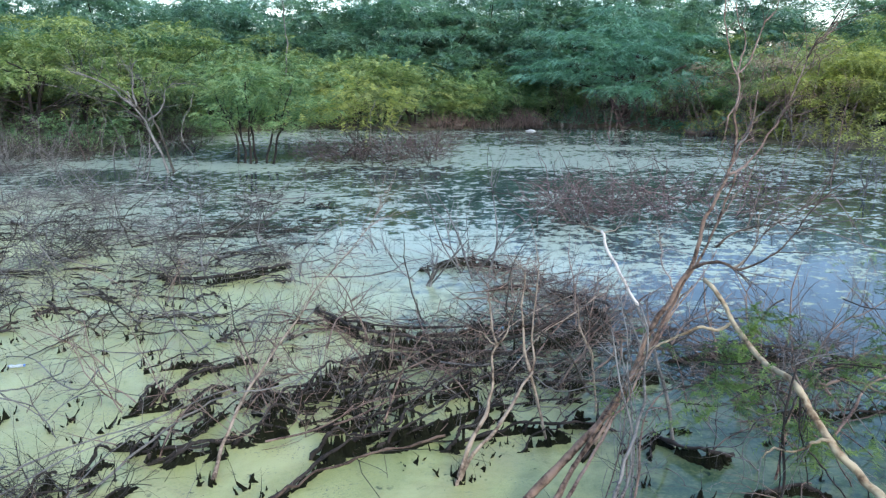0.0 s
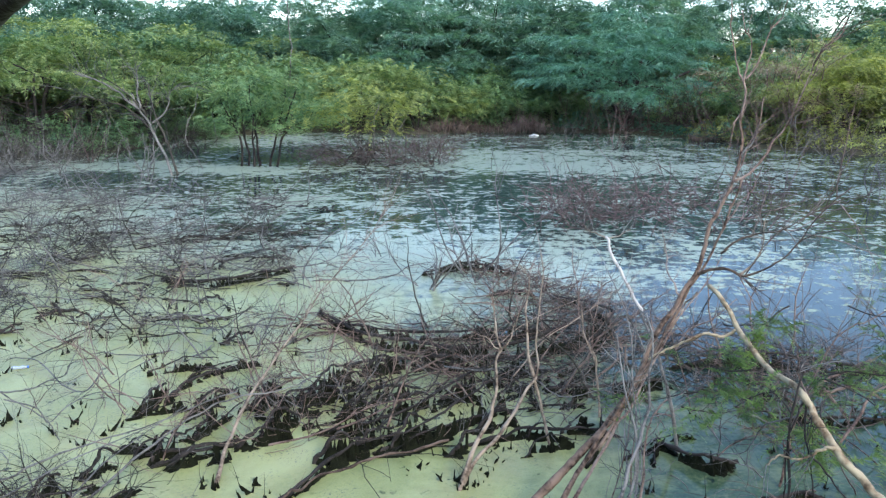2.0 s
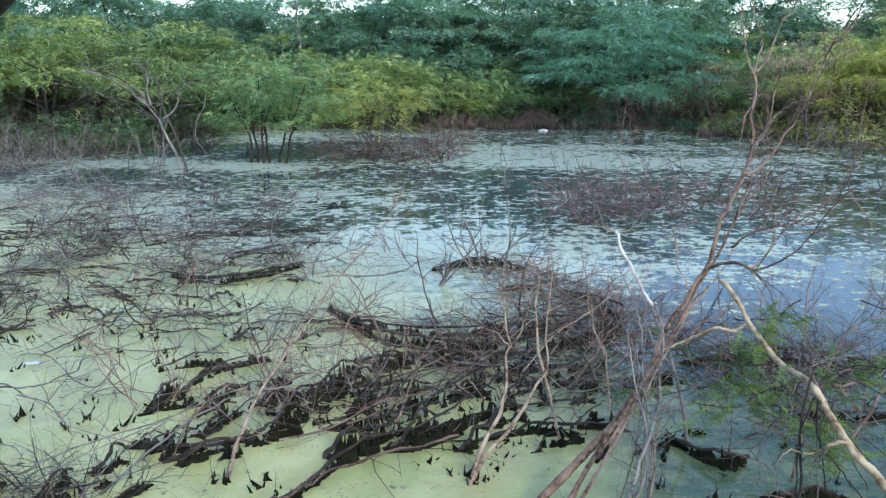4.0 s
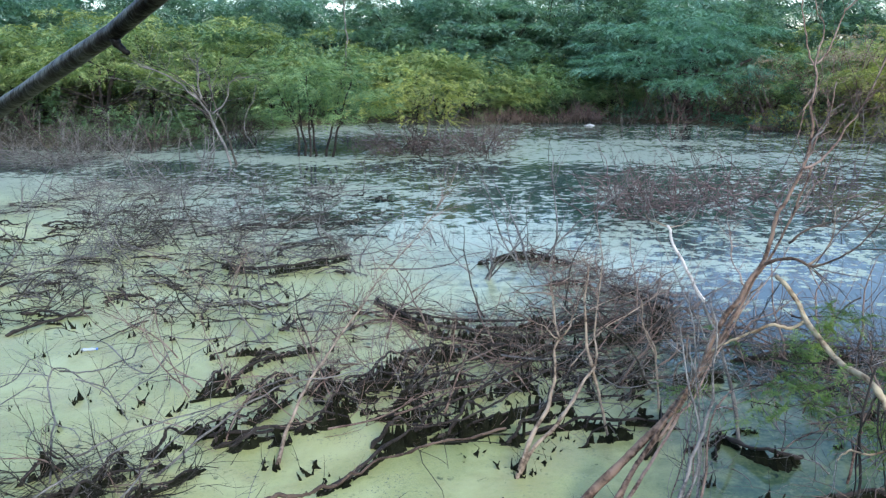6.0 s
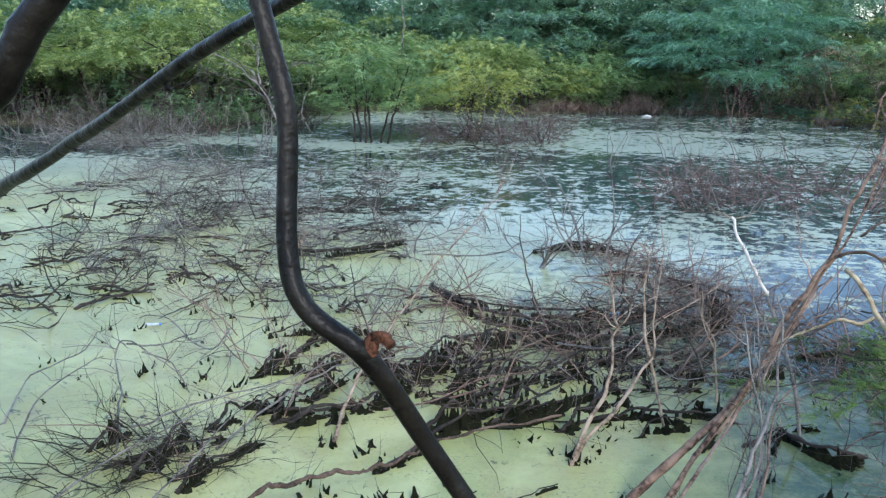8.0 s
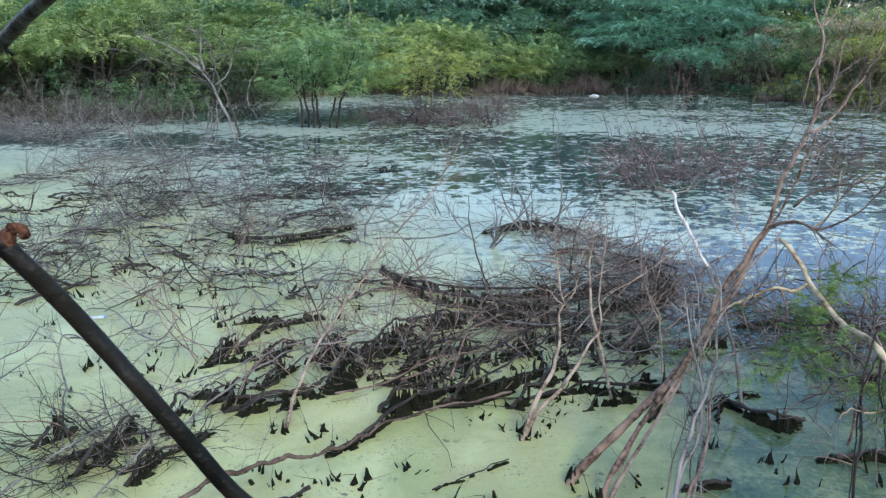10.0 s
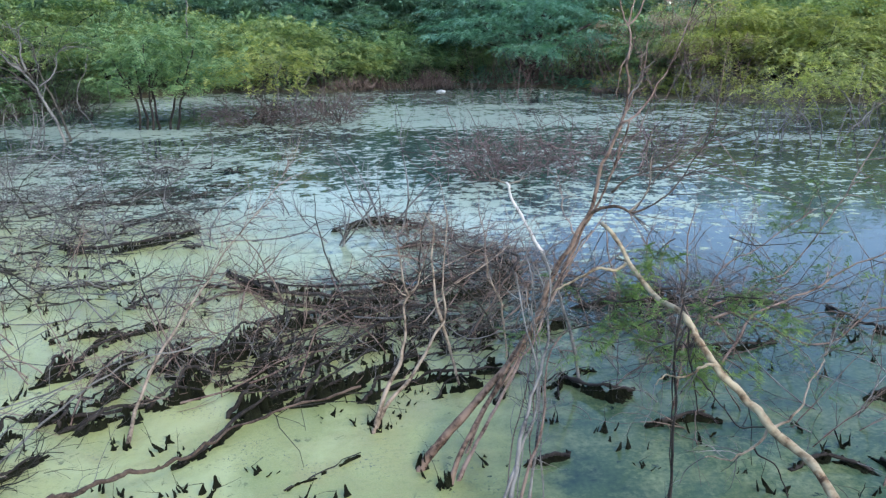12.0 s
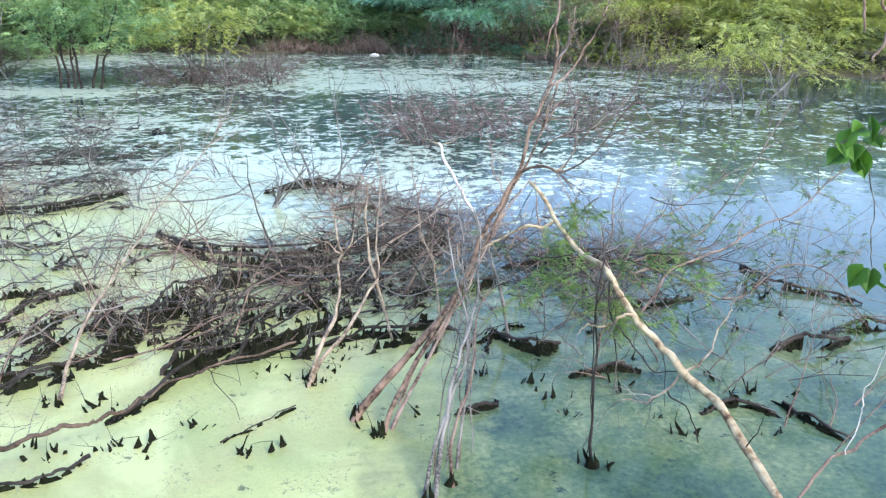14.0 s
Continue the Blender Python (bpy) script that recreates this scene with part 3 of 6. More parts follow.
# tall trees behind, standing close
for n, x in enumerate(np.arange(-31, 34, 2.6)):
    proto = (grey_a, teal_b)[n % 2] if x < -4 else (grey_a, teal_a, grey_a, teal_b)[n % 4] if x < 12 else (grey_a, tall_green)[n % 2]
    put(proto, x + rng.uniform(-0.7, 0.7), 37.5 + rng.uniform(-1.5, 1.5) - 0.006 * x * x, rng.uniform(0, 360), rng.uniform(0.9, 1.1), rng.uniform(0.95, 1.14) * (1 if x < 12 else 0.9), 0.1)
for n, x in enumerate(np.arange(-34, 38, 4.4)):
    put((high_b, high_a)[n % 2], x + rng.uniform(-0.8, 0.8), 43.0 + rng.uniform(-1.5, 1.5) - 0.008 * x * x, rng.uniform(0, 360), rng.uniform(0.95, 1.08), rng.uniform(0.98, 1.16), 0.1)
high_a.location, high_b.location = (24.5, 37.0, 0.1), (-26.5, 35.5, 0.1)
teal_a.location, teal_b.location, grey_a.location = (-0.6, 37.0, 0.1), (-20.5, 29.5, 0.1), (22.6, 30.5, 0.1)
for n, x in enumerate(np.arange(-25, 26, 2.7)):
    put(green_b, x + rng.uniform(-0.5, 0.5), 35.4 - 0.008 * x * x, rng.uniform(0, 360), 1.1, rng.uniform(0.9, 1.3), 0.1)
# both sides and the bank behind
for n, (x, y) in enumerate([(-30, 21), (-33, 13), (-34, 5), (32, 16), (33, 8), (31, 1), (-24, -4), (-14, -7), (-5, -9), (6, -9), (15, -7), (25, -4)]):
    put((green_a, teal_b, yellow_a, grey_a)[n % 4], x, y, 37 * n, 1.0, 1.0, 0.1)


def standing_clump(seed, at, label, feet, leaves, count, spread, wood, thick=1.0, high=1.0):
    """A tree that stands in the water on a clump of thin trunks: x, y and lean of each."""
    rng = np.random.default_rng(seed)
    tree = thing("flooded_mesquite", label, "tree")
    tips = []
    for x, y, lean in feet:
        head = np.array((x + lean * 2.2, y + rng.uniform(-0.5, 0.5), high * rng.uniform(1.5, 2.1)))
        line = knobbly(rng, curve_through([(x, y, -0.3), (x + lean * 0.5, y, 0.7 * high), head], 6), 0.03)
        part("trunk", tubes_mesh("trunk", [(line, np.linspace(0.045, 0.018, len(line)) * thick)], 6), wood, tree)
        out = []
        grow(out, rng, line[6], (lean, rng.uniform(-0.4, 0.4), 0.8), 1.2 * high, 0.018 * thick, 1, 0.2, 0.05, 6)
        tagged(part("twigs", tubes_mesh("twigs", lines_of(out, 0, 1), 4), wood, tree), kind="stuff")
        tips += [q for p, r, d in out for q in (p[-1], p[-3])] + [head]
    tips = np.array(tips)
    tips = np.concatenate([tips, tips + rng.normal(0, spread, tips.shape) + (0, 0, 0.25)])
    tips = tips[(tips[:, 2] > 0.85 * high) & (tips[:, 2] < 2.9 * high)]
    bases, ways = sprays_round(rng, tips, 0.42, 0.2, count)
    tagged(part("crown", leaf_cloud("crown", rng, bases, ways, 0.36, 0.09, 0.03, 6), leaves, tree), kind="stuff")
    tree.location = at
    return tree


standing_clump(21, (-5.1, 20.4, 0), "mesquite standing in the water on a clump of dark thin trunks",
               [(-0.16, 0, -0.3), (-0.07, 0.12, -0.12), (0.05, -0.05, 0.03), (0.22, 0.05, -0.1), (0.48, 0.1, 0.22), (0.64, 0.0, 0.3)], LEAF_GREEN, 11, 0.5, BARK_DARK, 0.9)
standing_clump(22, (9.8, 15.2, 0), "half-bare grey mesquite standing in the water with sparse yellow leaves",
               [(-0.15, 0, -0.8), (0.0, 0.1, -0.3), (0.1, -0.05, 0.35), (0.2, 0.05, 0.9)], LEAF_OLIVE, 3, 0.25, BARK_GREY, 0.4, 0.8)
standing_clump(23, (13.4, 19.6, 0), "half-bare grey mesquite standing in the water with sparse yellow leaves",
               [(-0.1, 0, -0.7), (0.0, 0.1, 0.1), (0.15, -0.05, 0.7)], LEAF_OLIVE, 5, 0.4, BARK_GREY, 0.45, 0.8)
standing_clump(24, (-1.9, 20.9, 0), "half-bare mesquite shrub behind a heap of brush",
               [(-0.3, 0, -0.25), (0.0, 0.1, 0.05), (0.35, -0.05, 0.25)], LEAF_OLIVE, 7, 0.4, BARK_GREY, 0.7, 0.85)


def undergrowth(seed, points, label, leaves, high, count, spread):
    """Low leafy growth along the foot of the trees; nobody could count its plants."""
    rng = np.random.default_rng(seed)
    line = curve_through([(*q, 0) for q in points], 20)
    c = line[rng.integers(0, len(line), count)] + rng.normal(0, 1, (count, 3)) * (0.35, 0.35, 0)
    c[:, 1] += rng.uniform(0, spread, count)
    c[:, 2] = 0.08 + high * rng.uniform(0, 1, count) ** 1.5 * (0.6 + 0.4 * np.sin(c[:, 0] * 1.9) * np.cos(c[:, 0] * 0.7))
    ob = thing("undergrowth", label, "plants", kind="stuff")
    part("leaves", leaf_cloud("leaves", rng, c, rng.normal(0, 1, c.shape) * (1, 1, 0.5) + (0, -0.3, 0.5), 0.4, 0.10, 0.03, 5), leaves, ob)


undergrowth(25, [(-25, 20.4), (-16, 23.3), (-12.8, 22.4), (-10.6, 22.0), (-9.7, 24.8), (-9.2, 28.9)], "low grey-green undergrowth along the pond's edge", LEAF_GREEN, 1.7, 2600, 2.6)
undergrowth(26, [(-9.2, 28.9), (-5, 32.0), (-1.8, 31.2), (1.0, 32.4), (3.2, 32.8), (4.6, 33.0)], "low green undergrowth along the far edge of the pond", LEAF_GREEN, 1.0, 2000, 1.8)
undergrowth(27, [(9.4, 29.2), (10.8, 26.0), (12.6, 24.2), (15.3, 23.7), (18.5, 22.0), (25, 19.4)], "low olive undergrowth under the bushes", LEAF_OLIVE, 1.1, 2600, 1.8)

undergrowth(28, [(4.4, 32.2), (6.0, 32.0), (7.6, 32.0), (9.0, 29.6), (10.4, 27.0)], "dark bluish green undergrowth in the shade of the thorn tree", LEAF_TEAL, 0.9, 1300, 1.6)


def reed_bed(seed, wide, deep, high, count, at, label):
    """Dry upright blades that nobody could count."""
    rng = np.random.default_rng(seed)
    lines = []
    for _ in range(count):
        p = np.array((rng.uniform(-wide, wide), rng.uniform(-deep, deep), 0))
        d = unit(np.array((rng.normal(0, 0.3), rng.normal(0, 0.3), 1)))
        h = high * rng.uniform(0.35, 1.1) * (0.75 + 0.35 * math.sin(2.3 * p[0] + seed))
        bend = rng.normal(0, 0.14, 3) * (1, 1, 0)
        lines.append((np.array([p, p + d * h * 0.5, p + d * h + bend]), np.array([0.014, 0.012, 0.004])))
    ob = thing("dry_reeds", label, "reeds", kind="stuff", at=at)
    part("blades", tubes_mesh("blades", lines, 3), DRY_REED, ob)
    return ob


reed_bed(31, 1.7, 0.7, 0.8, 420, (2.3, 31.9, 0.0), "dry brown reeds at the far edge of the pond")
reed_bed(32, 1.2, 0.6, 0.7, 260, (-0.4, 31.5, 0.0), "dry brown reeds at the far edge of the pond")
reed_bed(33, 1.6, 0.6, 0.8, 260, (10.4, 28.2, 0.0), "dry reddish reeds under the bushes")


# ---- dead brush ----
def brush_heap(seed, wide, high, count, wood, label, category="brush", fine=0.0042, thick=0.011):
    """A heap of fallen thorn branches: some bent stems and a tangle of twigs."""
    rng = np.random.default_rng(seed)
    heap = thing("brush_heap", label, category)
    fine_twigs = []
    for _ in range(5):
        turn, out = rng.uniform(0, 2 * math.pi), rng.uniform(0.2, 0.9) * wide / 2
        p = np.array((out * math.cos(turn), out * math.sin(turn), -0.04))
        way = (rng.normal(0, 1), rng.normal(0, 1), rng.uniform(0.1, 0.55))
        out_lines = []
        grow(out_lines, rng, p, way, wide * rng.uniform(0.45, 0.8), thick, 1, 0.17, -0.02, 4, 0.55, 0.9, 8)
        part("stem", tubes_mesh("stem", lines_of(out_lines, 1), 5), wood, heap)
        fine_twigs += lines_of(out_lines, 0)
    for _ in range(count):
        turn, out = rng.uniform(0, 2 * math.pi), math.sqrt(rng.uniform(0, 1)) * wide / 2
        p = np.array((out * math.cos(turn), out * math.sin(turn) * 0.8, rng.uniform(-0.03, high * 0.35)))
        way = (rng.normal(0, 1), rng.normal(0, 1), rng.uniform(-0.1, 0.9) * high / wide * 2.2)
        out_lines = []
        grow(out_lines, rng, p, way, rng.uniform(0.35, 0.9) * min(1.2, wide * 0.7), fine * rng.uniform(0.7, 1.4), 1, 0.14, -0.03, 2, 0.6, 0.9, 6)
        fine_twigs += lines_of(out_lines, 0, 1)
    tagged(part("twigs", tubes_mesh("twigs", fine_twigs, 3), wood, heap), kind="stuff")
    return heap


def dead_shrub(seed, high, stems, wood, label, spread=0.5, up=0.03, thick=0.014, levels=2, kids=4):
    """A bare upright shrub: each stem on its own, its fine twigs together."""
    rng = np.random.default_rng(seed)
    shrub = thing("dead_shrub", label, "dead shrub")
    twigs = []
    for _ in range(stems):
        out = []
        p = (rng.normal(0, 0.1), rng.normal(0, 0.1), -0.12)
        grow(out, rng, p, (rng.normal(0, spread), rng.normal(0, spread), 1), high * rng.uniform(0.7, 1.15), thick * rng.uniform(0.7, 1.2), levels, 0.13, up, kids, 0.55, 0.75, 8)
        part("stem", tubes_mesh("stem", lines_of(out, levels), 5), wood, shrub)
        twigs += lines_of(out, *range(levels))
    tagged(part("twigs", tubes_mesh("twigs", twigs, 3), wood, shrub), kind="stuff")
    return shrub


grey_heaps = [brush_heap(40 + k, w, h, n, BARK_GREY, "tangle of grey dead thorn twigs lying on the water") for k, (w, h, n) in
              enumerate([(1.7, 0.14, 26), (2.1, 0.18, 30), (1.4, 0.12, 22), (1.8, 0.3, 24)])]
brown_heaps = [brush_heap(50 + k, w, h, n, BARK_BROWN, "heap of brown dead twigs and roots on wet mud", fine=0.005) for k, (w, h, n) in
               enumerate([(1.3, 0.12, 34), (1.7, 0.16, 40), (1.1, 0.14, 30)])]
pink_heaps = [brush_heap(60 + k, w, h, n, BARK_MAUVE, "heap of reddish dead brush in open water", fine=0.007) for k, (w, h, n) in
              enumerate([(1.7, 1.5, 70), (1.5, 1.2, 60)])]
shrubs = [dead_shrub(70 + k, h, n, wood, label, s) for k, (h, n, wood, label, s) in enumerate([
    (1.3, 5, BARK_GREY, "bare grey dead shrub standing in the water", 0.5), (1.0, 6, BARK_GREY, "bare grey dead shrub standing in the water", 0.7),
    (1.5, 4, BARK_MAUVE, "bare reddish dead shrub standing in the water", 0.4), (0.7, 5, BARK_GREY, "small bare dead shrub in the scum", 0.7)])]


def strew(protos, rows, group, seed, sizes=(0.8, 1.2)):
    """Places one copy of a prototype at each x, y; the prototypes themselves take the first places."""
    rng = np.random.default_rng(seed)
    for n, (x, y) in enumerate(rows):
        proto, size = protos[n % len(protos)], rng.uniform(*sizes)
        m = pose(x, y, 0, rng.uniform(-4, 4), rng.uniform(-4, 4), rng.uniform(0, 360))
        if n < len(protos):
            proto.matrix_basis = m
        else:
            ob = copy_thing(proto, m)
            ob.scale = (size, size, size)
        tagged(proto, group=group)


def patch(seed, x0, x1, y0, y1, count):
    rng = np.random.default_rng(seed)
    return [(rng.uniform(x0, x1), rng.uniform(y0, y1)) for _ in range(count)]


dark_heaps = [brush_heap(170 + k, w, h, n, BARK_DUSK, "dense tangle of dark dead branches lying in the scum", fine=0.006) for k, (w, h, n) in
              enumerate([(1.3, 0.12, 16), (1.7, 0.16, 18), (1.0, 0.1, 14)])]
fine_shrubs = [dead_shrub(180 + k, h, n, wood, "fan of fine pale reddish twigs standing in the scum", s, 0.03, 0.0065, 2, 5) for k, (h, n, wood, s) in
               enumerate([(0.85, 5, BARK_PINK, 0.7), (0.7, 5, BARK_GREY, 0.8), (0.95, 4, BARK_PINK, 0.6)])]
strew(dark_heaps, patch(9, -6.4, -2.6, 7.2, 12.5, 22) + patch(10, -1.2, 1.6, 6.2, 7.6, 8) + patch(12, -5.6, -3.2, 6.6, 7.8, 3) + patch(13, -12.5, -10, 18.6, 21.5, 5)
      + [(2.4, 6.3), (3.1, 6.6), (-0.6, 5.5)], "dark tangles in the scum", 15, (0.7, 1.1))
strew(fine_shrubs, [(-1.2, 5.2), (-0.9, 5.6), (-0.6, 6.0), (-1.1, 6.2), (0.4, 5.9), (-2.3, 5.6), (-3.6, 7.0), (-1.8, 6.9), (1.2, 6.8), (-3.2, 8.4), (-5.2, 8.6)], "fine twigs standing in the scum", 16, (0.8, 1.15))
strew(grey_heaps, patch(1, -6.4, -2.2, 8.4, 12.0, 15) + patch(2, -9.5, -3.0, 12.4, 16.0, 16) + patch(3, -2.6, -1.4, 9.2, 10.2, 3)
      + patch(4, -4.0, -2.2, 7.0, 8.2, 2) + patch(5, -14.5, -9.8, 18.5, 22.5, 20), "brush tangles over the water", 5)
strew(brown_heaps, [(-1.3, 7.8), (-0.9, 7.2), (-0.35, 6.9), (0.15, 6.8), (0.6, 6.75), (1.0, 6.9), (1.4, 7.3), (1.6, 7.8), (1.35, 8.5), (0.9, 9.4), (0.3, 10.0),
                    (0.7, 6.2), (-0.6, 6.2), (2.4, 7.0), (2.9, 6.8), (3.4, 6.6), (3.0, 5.9), (2.2, 6.2)], "brown brush on the mud rim", 6, (0.75, 1.1))
dome_heaps = [brush_heap(56 + k, w, h, n, wood, "flat mat of dry brown stems on the mud dome", fine=0.004) for k, (w, h, n, wood) in enumerate([(1.1, 0.07, 34, BARK_BROWN), (0.9, 0.06, 30, BARK_GREY)])]
strew(dome_heaps, [(0.6, 9.4), (1.0, 9.2), (0.9, 8.7), (1.3, 8.4), (1.5, 8.1), (1.15, 7.8), (0.8, 8.1), (1.5, 7.6), (1.25, 8.8), (1.45, 8.6)], "dry stems on the mud dome", 18, (0.8, 1.05))
strew(pink_heaps, [(1.9, 12.8), (2.7, 12.6), (3.4, 12.9), (2.3, 13.2), (4.9, 13.2), (-2.6, 20.7), (-1.7, 20.9), (-0.8, 20.8), (-3.4, 21.0), (-0.2, 21.3)],
      "reddish brush heaps in the pond", 7, (0.85, 1.15))
dusk_shrubs = [dead_shrub(76 + k, h, n, BARK_DUSK, "bare dark dead shrub tangled along the shore", s, 0.0, 0.014, 2, 3) for k, (h, n, s) in enumerate([(1.3, 6, 0.9), (1.0, 7, 1.2), (1.6, 5, 0.7)])]
strew(dusk_shrubs, patch(16, -15.5, -9.4, 20.6, 23.4, 34) + patch(17, -9.4, -7.4, 23.5, 27.0, 8) + patch(18, -3.6, -0.2, 20.6, 21.6, 8), "dark shrubs along the shore", 17, (0.8, 1.2))
strew(shrubs, patch(6, -15.5, -9.6, 20.0, 22.0, 10) + patch(19, 9.6, 16.0, 22.5, 26.0, 16) + [(-2.2, 21.0), (-10.8, 20.6), (-1.4, 21.2), (-11.6, 20.9), (-12.6, 21.3), (-3.2, 20.6), (-9.8, 19.6), (9.4, 16.2), (10.4, 17.0), (11.2, 15.6), (8.4, 15.4), (13.0, 22.0), (15.2, 21.6), (11.4, 23.6),
               (17.0, 20.6), (4.2, 28.0), (5.6, 26.0), (-0.2, 23.6), (-6.8, 17.6), (12.4, 17.8), (9.9, 24.8), (-0.3, 9.0), (0.4, 9.4)], "bare shrubs in the pond", 8)

low_shrubs = [dead_shrub(86 + k, h, 5, wood, "low bare dead shrub in the floating tangle", 0.8, 0.0, 0.008, 2, 3) for k, (h, wood) in enumerate([(0.55, BARK_GREY), (0.45, BARK_DUSK), (0.65, BARK_GREY)])]
strew(low_shrubs, patch(20, -6.4, -2.6, 7.6, 12.0, 18) + patch(21, -9.5, -3.0, 12.0, 16.5, 18) + patch(22, -2.4, -0.6, 8.6, 11.0, 5), "low shrubs in the tangle", 19, (0.8, 1.3))

for x, y, turn, size in [(10.1, 28.6, 0, 1.5), (10.9, 29.4, 120, 1.7), (9.3, 29.6, 240, 1.5), (11.6, 27.6, 60, 1.4), (8.6, 30.6, 300, 1.2), (5.2, 31.4, 30, 1.1), (6.2, 31.6, 200, 1.2), (7.9, 31.0, 80, 1.3), (4.4, 31.7, 130, 1.0), (5.7, 31.9, 270, 1.1), (6.8, 31.4, 10, 1.2), (7.4, 31.8, 160, 1.2), (8.3, 31.6, 330, 1.3), (9.0, 30.2, 95, 1.3), (9.6, 28.9, 190, 1.3), (3.4, 31.9, 45, 0.9), (2.4, 31.8, 215, 0.9)]:
    copy_thing(shrubs[2], pose(x, y, 0, 0, 0, turn)).scale = (size, size, size)


# ---- the near fallen trees ----
def bough(parent, name, points, r0, r1, wood, seed, sides=8, rough=0.0045, label="", steps=6, lumpy=0.12):
    """One bent stem through control points, as a part."""
    rng = np.random.default_rng(seed)
    line = knobbly(rng, curve_through(points, steps), rough)
    radii = (r1 + (r0 - r1) * np.linspace(1, 0, len(line)) ** (1.6 if r0 > r1 else 1)) * rng.uniform(1 - lumpy, 1 + lumpy, len(line))
    part(name, tubes_mesh(name, [(line, radii)], sides), wood, parent, label)
    return line


def twigs_on(parent, lines, seed, count, length, r, wood, up=0.02, levels=1, spread=1.0, name="twigs", begin=0.3, kids=3):
    """Fine side twigs along given stems, as one part."""
    rng = np.random.default_rng(seed)
    out = []
    for line in lines:
        for _ in range(count):
            i = int(rng.integers(int(len(line) * begin), len(line)))
            along = unit(line[min(i + 1, len(line) - 1)] - line[max(i - 1, 0)])
            grow(out, rng, line[i], along + spread * unit(rng.normal(0, 1, 3)), length * rng.uniform(0.4, 1.3), r, levels, 0.13, up, kids, 0.55, 0.9, 7)
    tagged(part(name, tubes_mesh(name, [(p, q) for p, q, _ in out], 3), wood, parent), kind="stuff")
    return out


leaning = thing("leaning_dead_tree", "leaning dead thorn tree with pinkish bare stems rising from the scum", "dead tree")
stem_a = bough(leaning, "stem", [(0.30, 3.94, -0.08), (0.41, 4.02, 0.07), (0.52, 4.08, 0.16), (0.67, 4.17, 0.28), (0.79, 4.23, 0.39), (0.90, 4.27, 0.49), (0.99, 4.30, 0.60), (1.09, 4.34, 0.73),
                                 (1.16, 4.37, 0.87), (1.22, 4.41, 1.02), (1.31, 4.44, 1.17), (1.38, 4.47, 1.27), (1.46, 4.50, 1.40), (1.50, 4.52, 1.49), (1.53, 4.54, 1.60), (1.57, 4.57, 1.69),
                                 (1.61, 4.60, 1.78), (1.65, 4.62, 1.86), (1.70, 4.65, 1.94), (1.75, 4.69, 2.07), (1.76, 4.72, 2.18), (1.75, 4.75, 2.31)], 0.029, 0.008, BARK_STEM, 1, 10, 0.003, lumpy=0.1, steps=4)
stem_b = bough(leaning, "stem", [(0.48, 3.76, -0.05), (0.59, 3.92, 0.14), (0.68, 4.03, 0.23), (0.78, 4.15, 0.32), (0.87, 4.22, 0.43), (0.96, 4.26, 0.56), (1.05, 4.30, 0.69), (1.14, 4.34, 0.82),
                                 (1.23, 4.38, 0.95), (1.30, 4.42, 1.09), (1.38, 4.46, 1.20), (1.43, 4.49, 1.30), (1.50, 4.51, 1.40), (1.56, 4.53, 1.50), (1.60, 4.55, 1.60), (1.64, 4.57, 1.70),
                                 (1.68, 4.58, 1.81), (1.74, 4.62, 1.95)], 0.017, 0.006, BARK_STEM, 2, 9, 0.003, lumpy=0.12, steps=4)
stem_c = bough(leaning, "stem", [(0.52, 3.81, -0.06), (0.63, 3.92, 0.10), (0.74, 4.03, 0.22), (0.84, 4.11, 0.33), (0.93, 4.17, 0.46), (1.00, 4.21, 0.58), (1.07, 4.25, 0.66), (1.17, 4.31, 0.84), (1.31, 4.38, 1.08)],
               0.014, 0.006, BARK_PINK, 3, 9, 0.003, lumpy=0.14, steps=4)
stem_d = bough(leaning, "stem", [(0.92, 4.35, 0.33), (1.05, 4.42, 0.53), (1.15, 4.47, 0.68), (1.24, 4.51, 0.81), (1.31, 4.55, 0.93), (1.39, 4.58, 1.03), (1.46, 4.62, 1.17), (1.54, 4.65, 1.24)],
               0.009, 0.005, BARK_BEIGE, 160, 7, 0.004)
stem_e = bough(leaning, "stem", [(0.62, 4.12, -0.05), (0.80, 4.22, 0.26), (0.98, 4.32, 0.50), (1.12, 4.40, 0.70), (1.27, 4.46, 0.98), (1.36, 4.50, 1.18), (1.44, 4.54, 1.36)], 0.010, 0.005, BARK_PINK, 161, 7, 0.004)
fork_r = bough(leaning, "branch", [(1.69, 4.62, 1.94), (1.76, 4.63, 1.97), (1.82, 4.65, 2.02), (1.89, 4.67, 2.09), (1.94, 4.69, 2.17), (1.99, 4.70, 2.24), (2.03, 4.70, 2.33), (2.08, 4.71, 2.46), (2.12, 4.72, 2.57),
                                   (2.15, 4.73, 2.63), (2.20, 4.74, 2.72), (2.26, 4.74, 2.76), (2.30, 4.75, 2.81)], 0.0085, 0.0028, BARK_PINK, 7, 7, 0.003, steps=4)
top_l = bough(leaning, "branch", [(1.75, 4.75, 2.31), (1.77, 4.77, 2.43), (1.75, 4.78, 2.52), (1.72, 4.79, 2.58), (1.70, 4.80, 2.66), (1.68, 4.82, 2.75), (1.67, 4.83, 2.85), (1.67, 4.85, 2.98)], 0.008, 0.0028, BARK_PINK, 4, 7, 0.003, steps=4)
top_m = bough(leaning, "branch", [(1.75, 4.77, 2.51), (1.77, 4.79, 2.59), (1.79, 4.80, 2.66), (1.80, 4.82, 2.75), (1.76, 4.83, 2.82), (1.74, 4.85, 2.92)], 0.006, 0.0026, BARK_PINK, 5, 7, 0.003, steps=4)
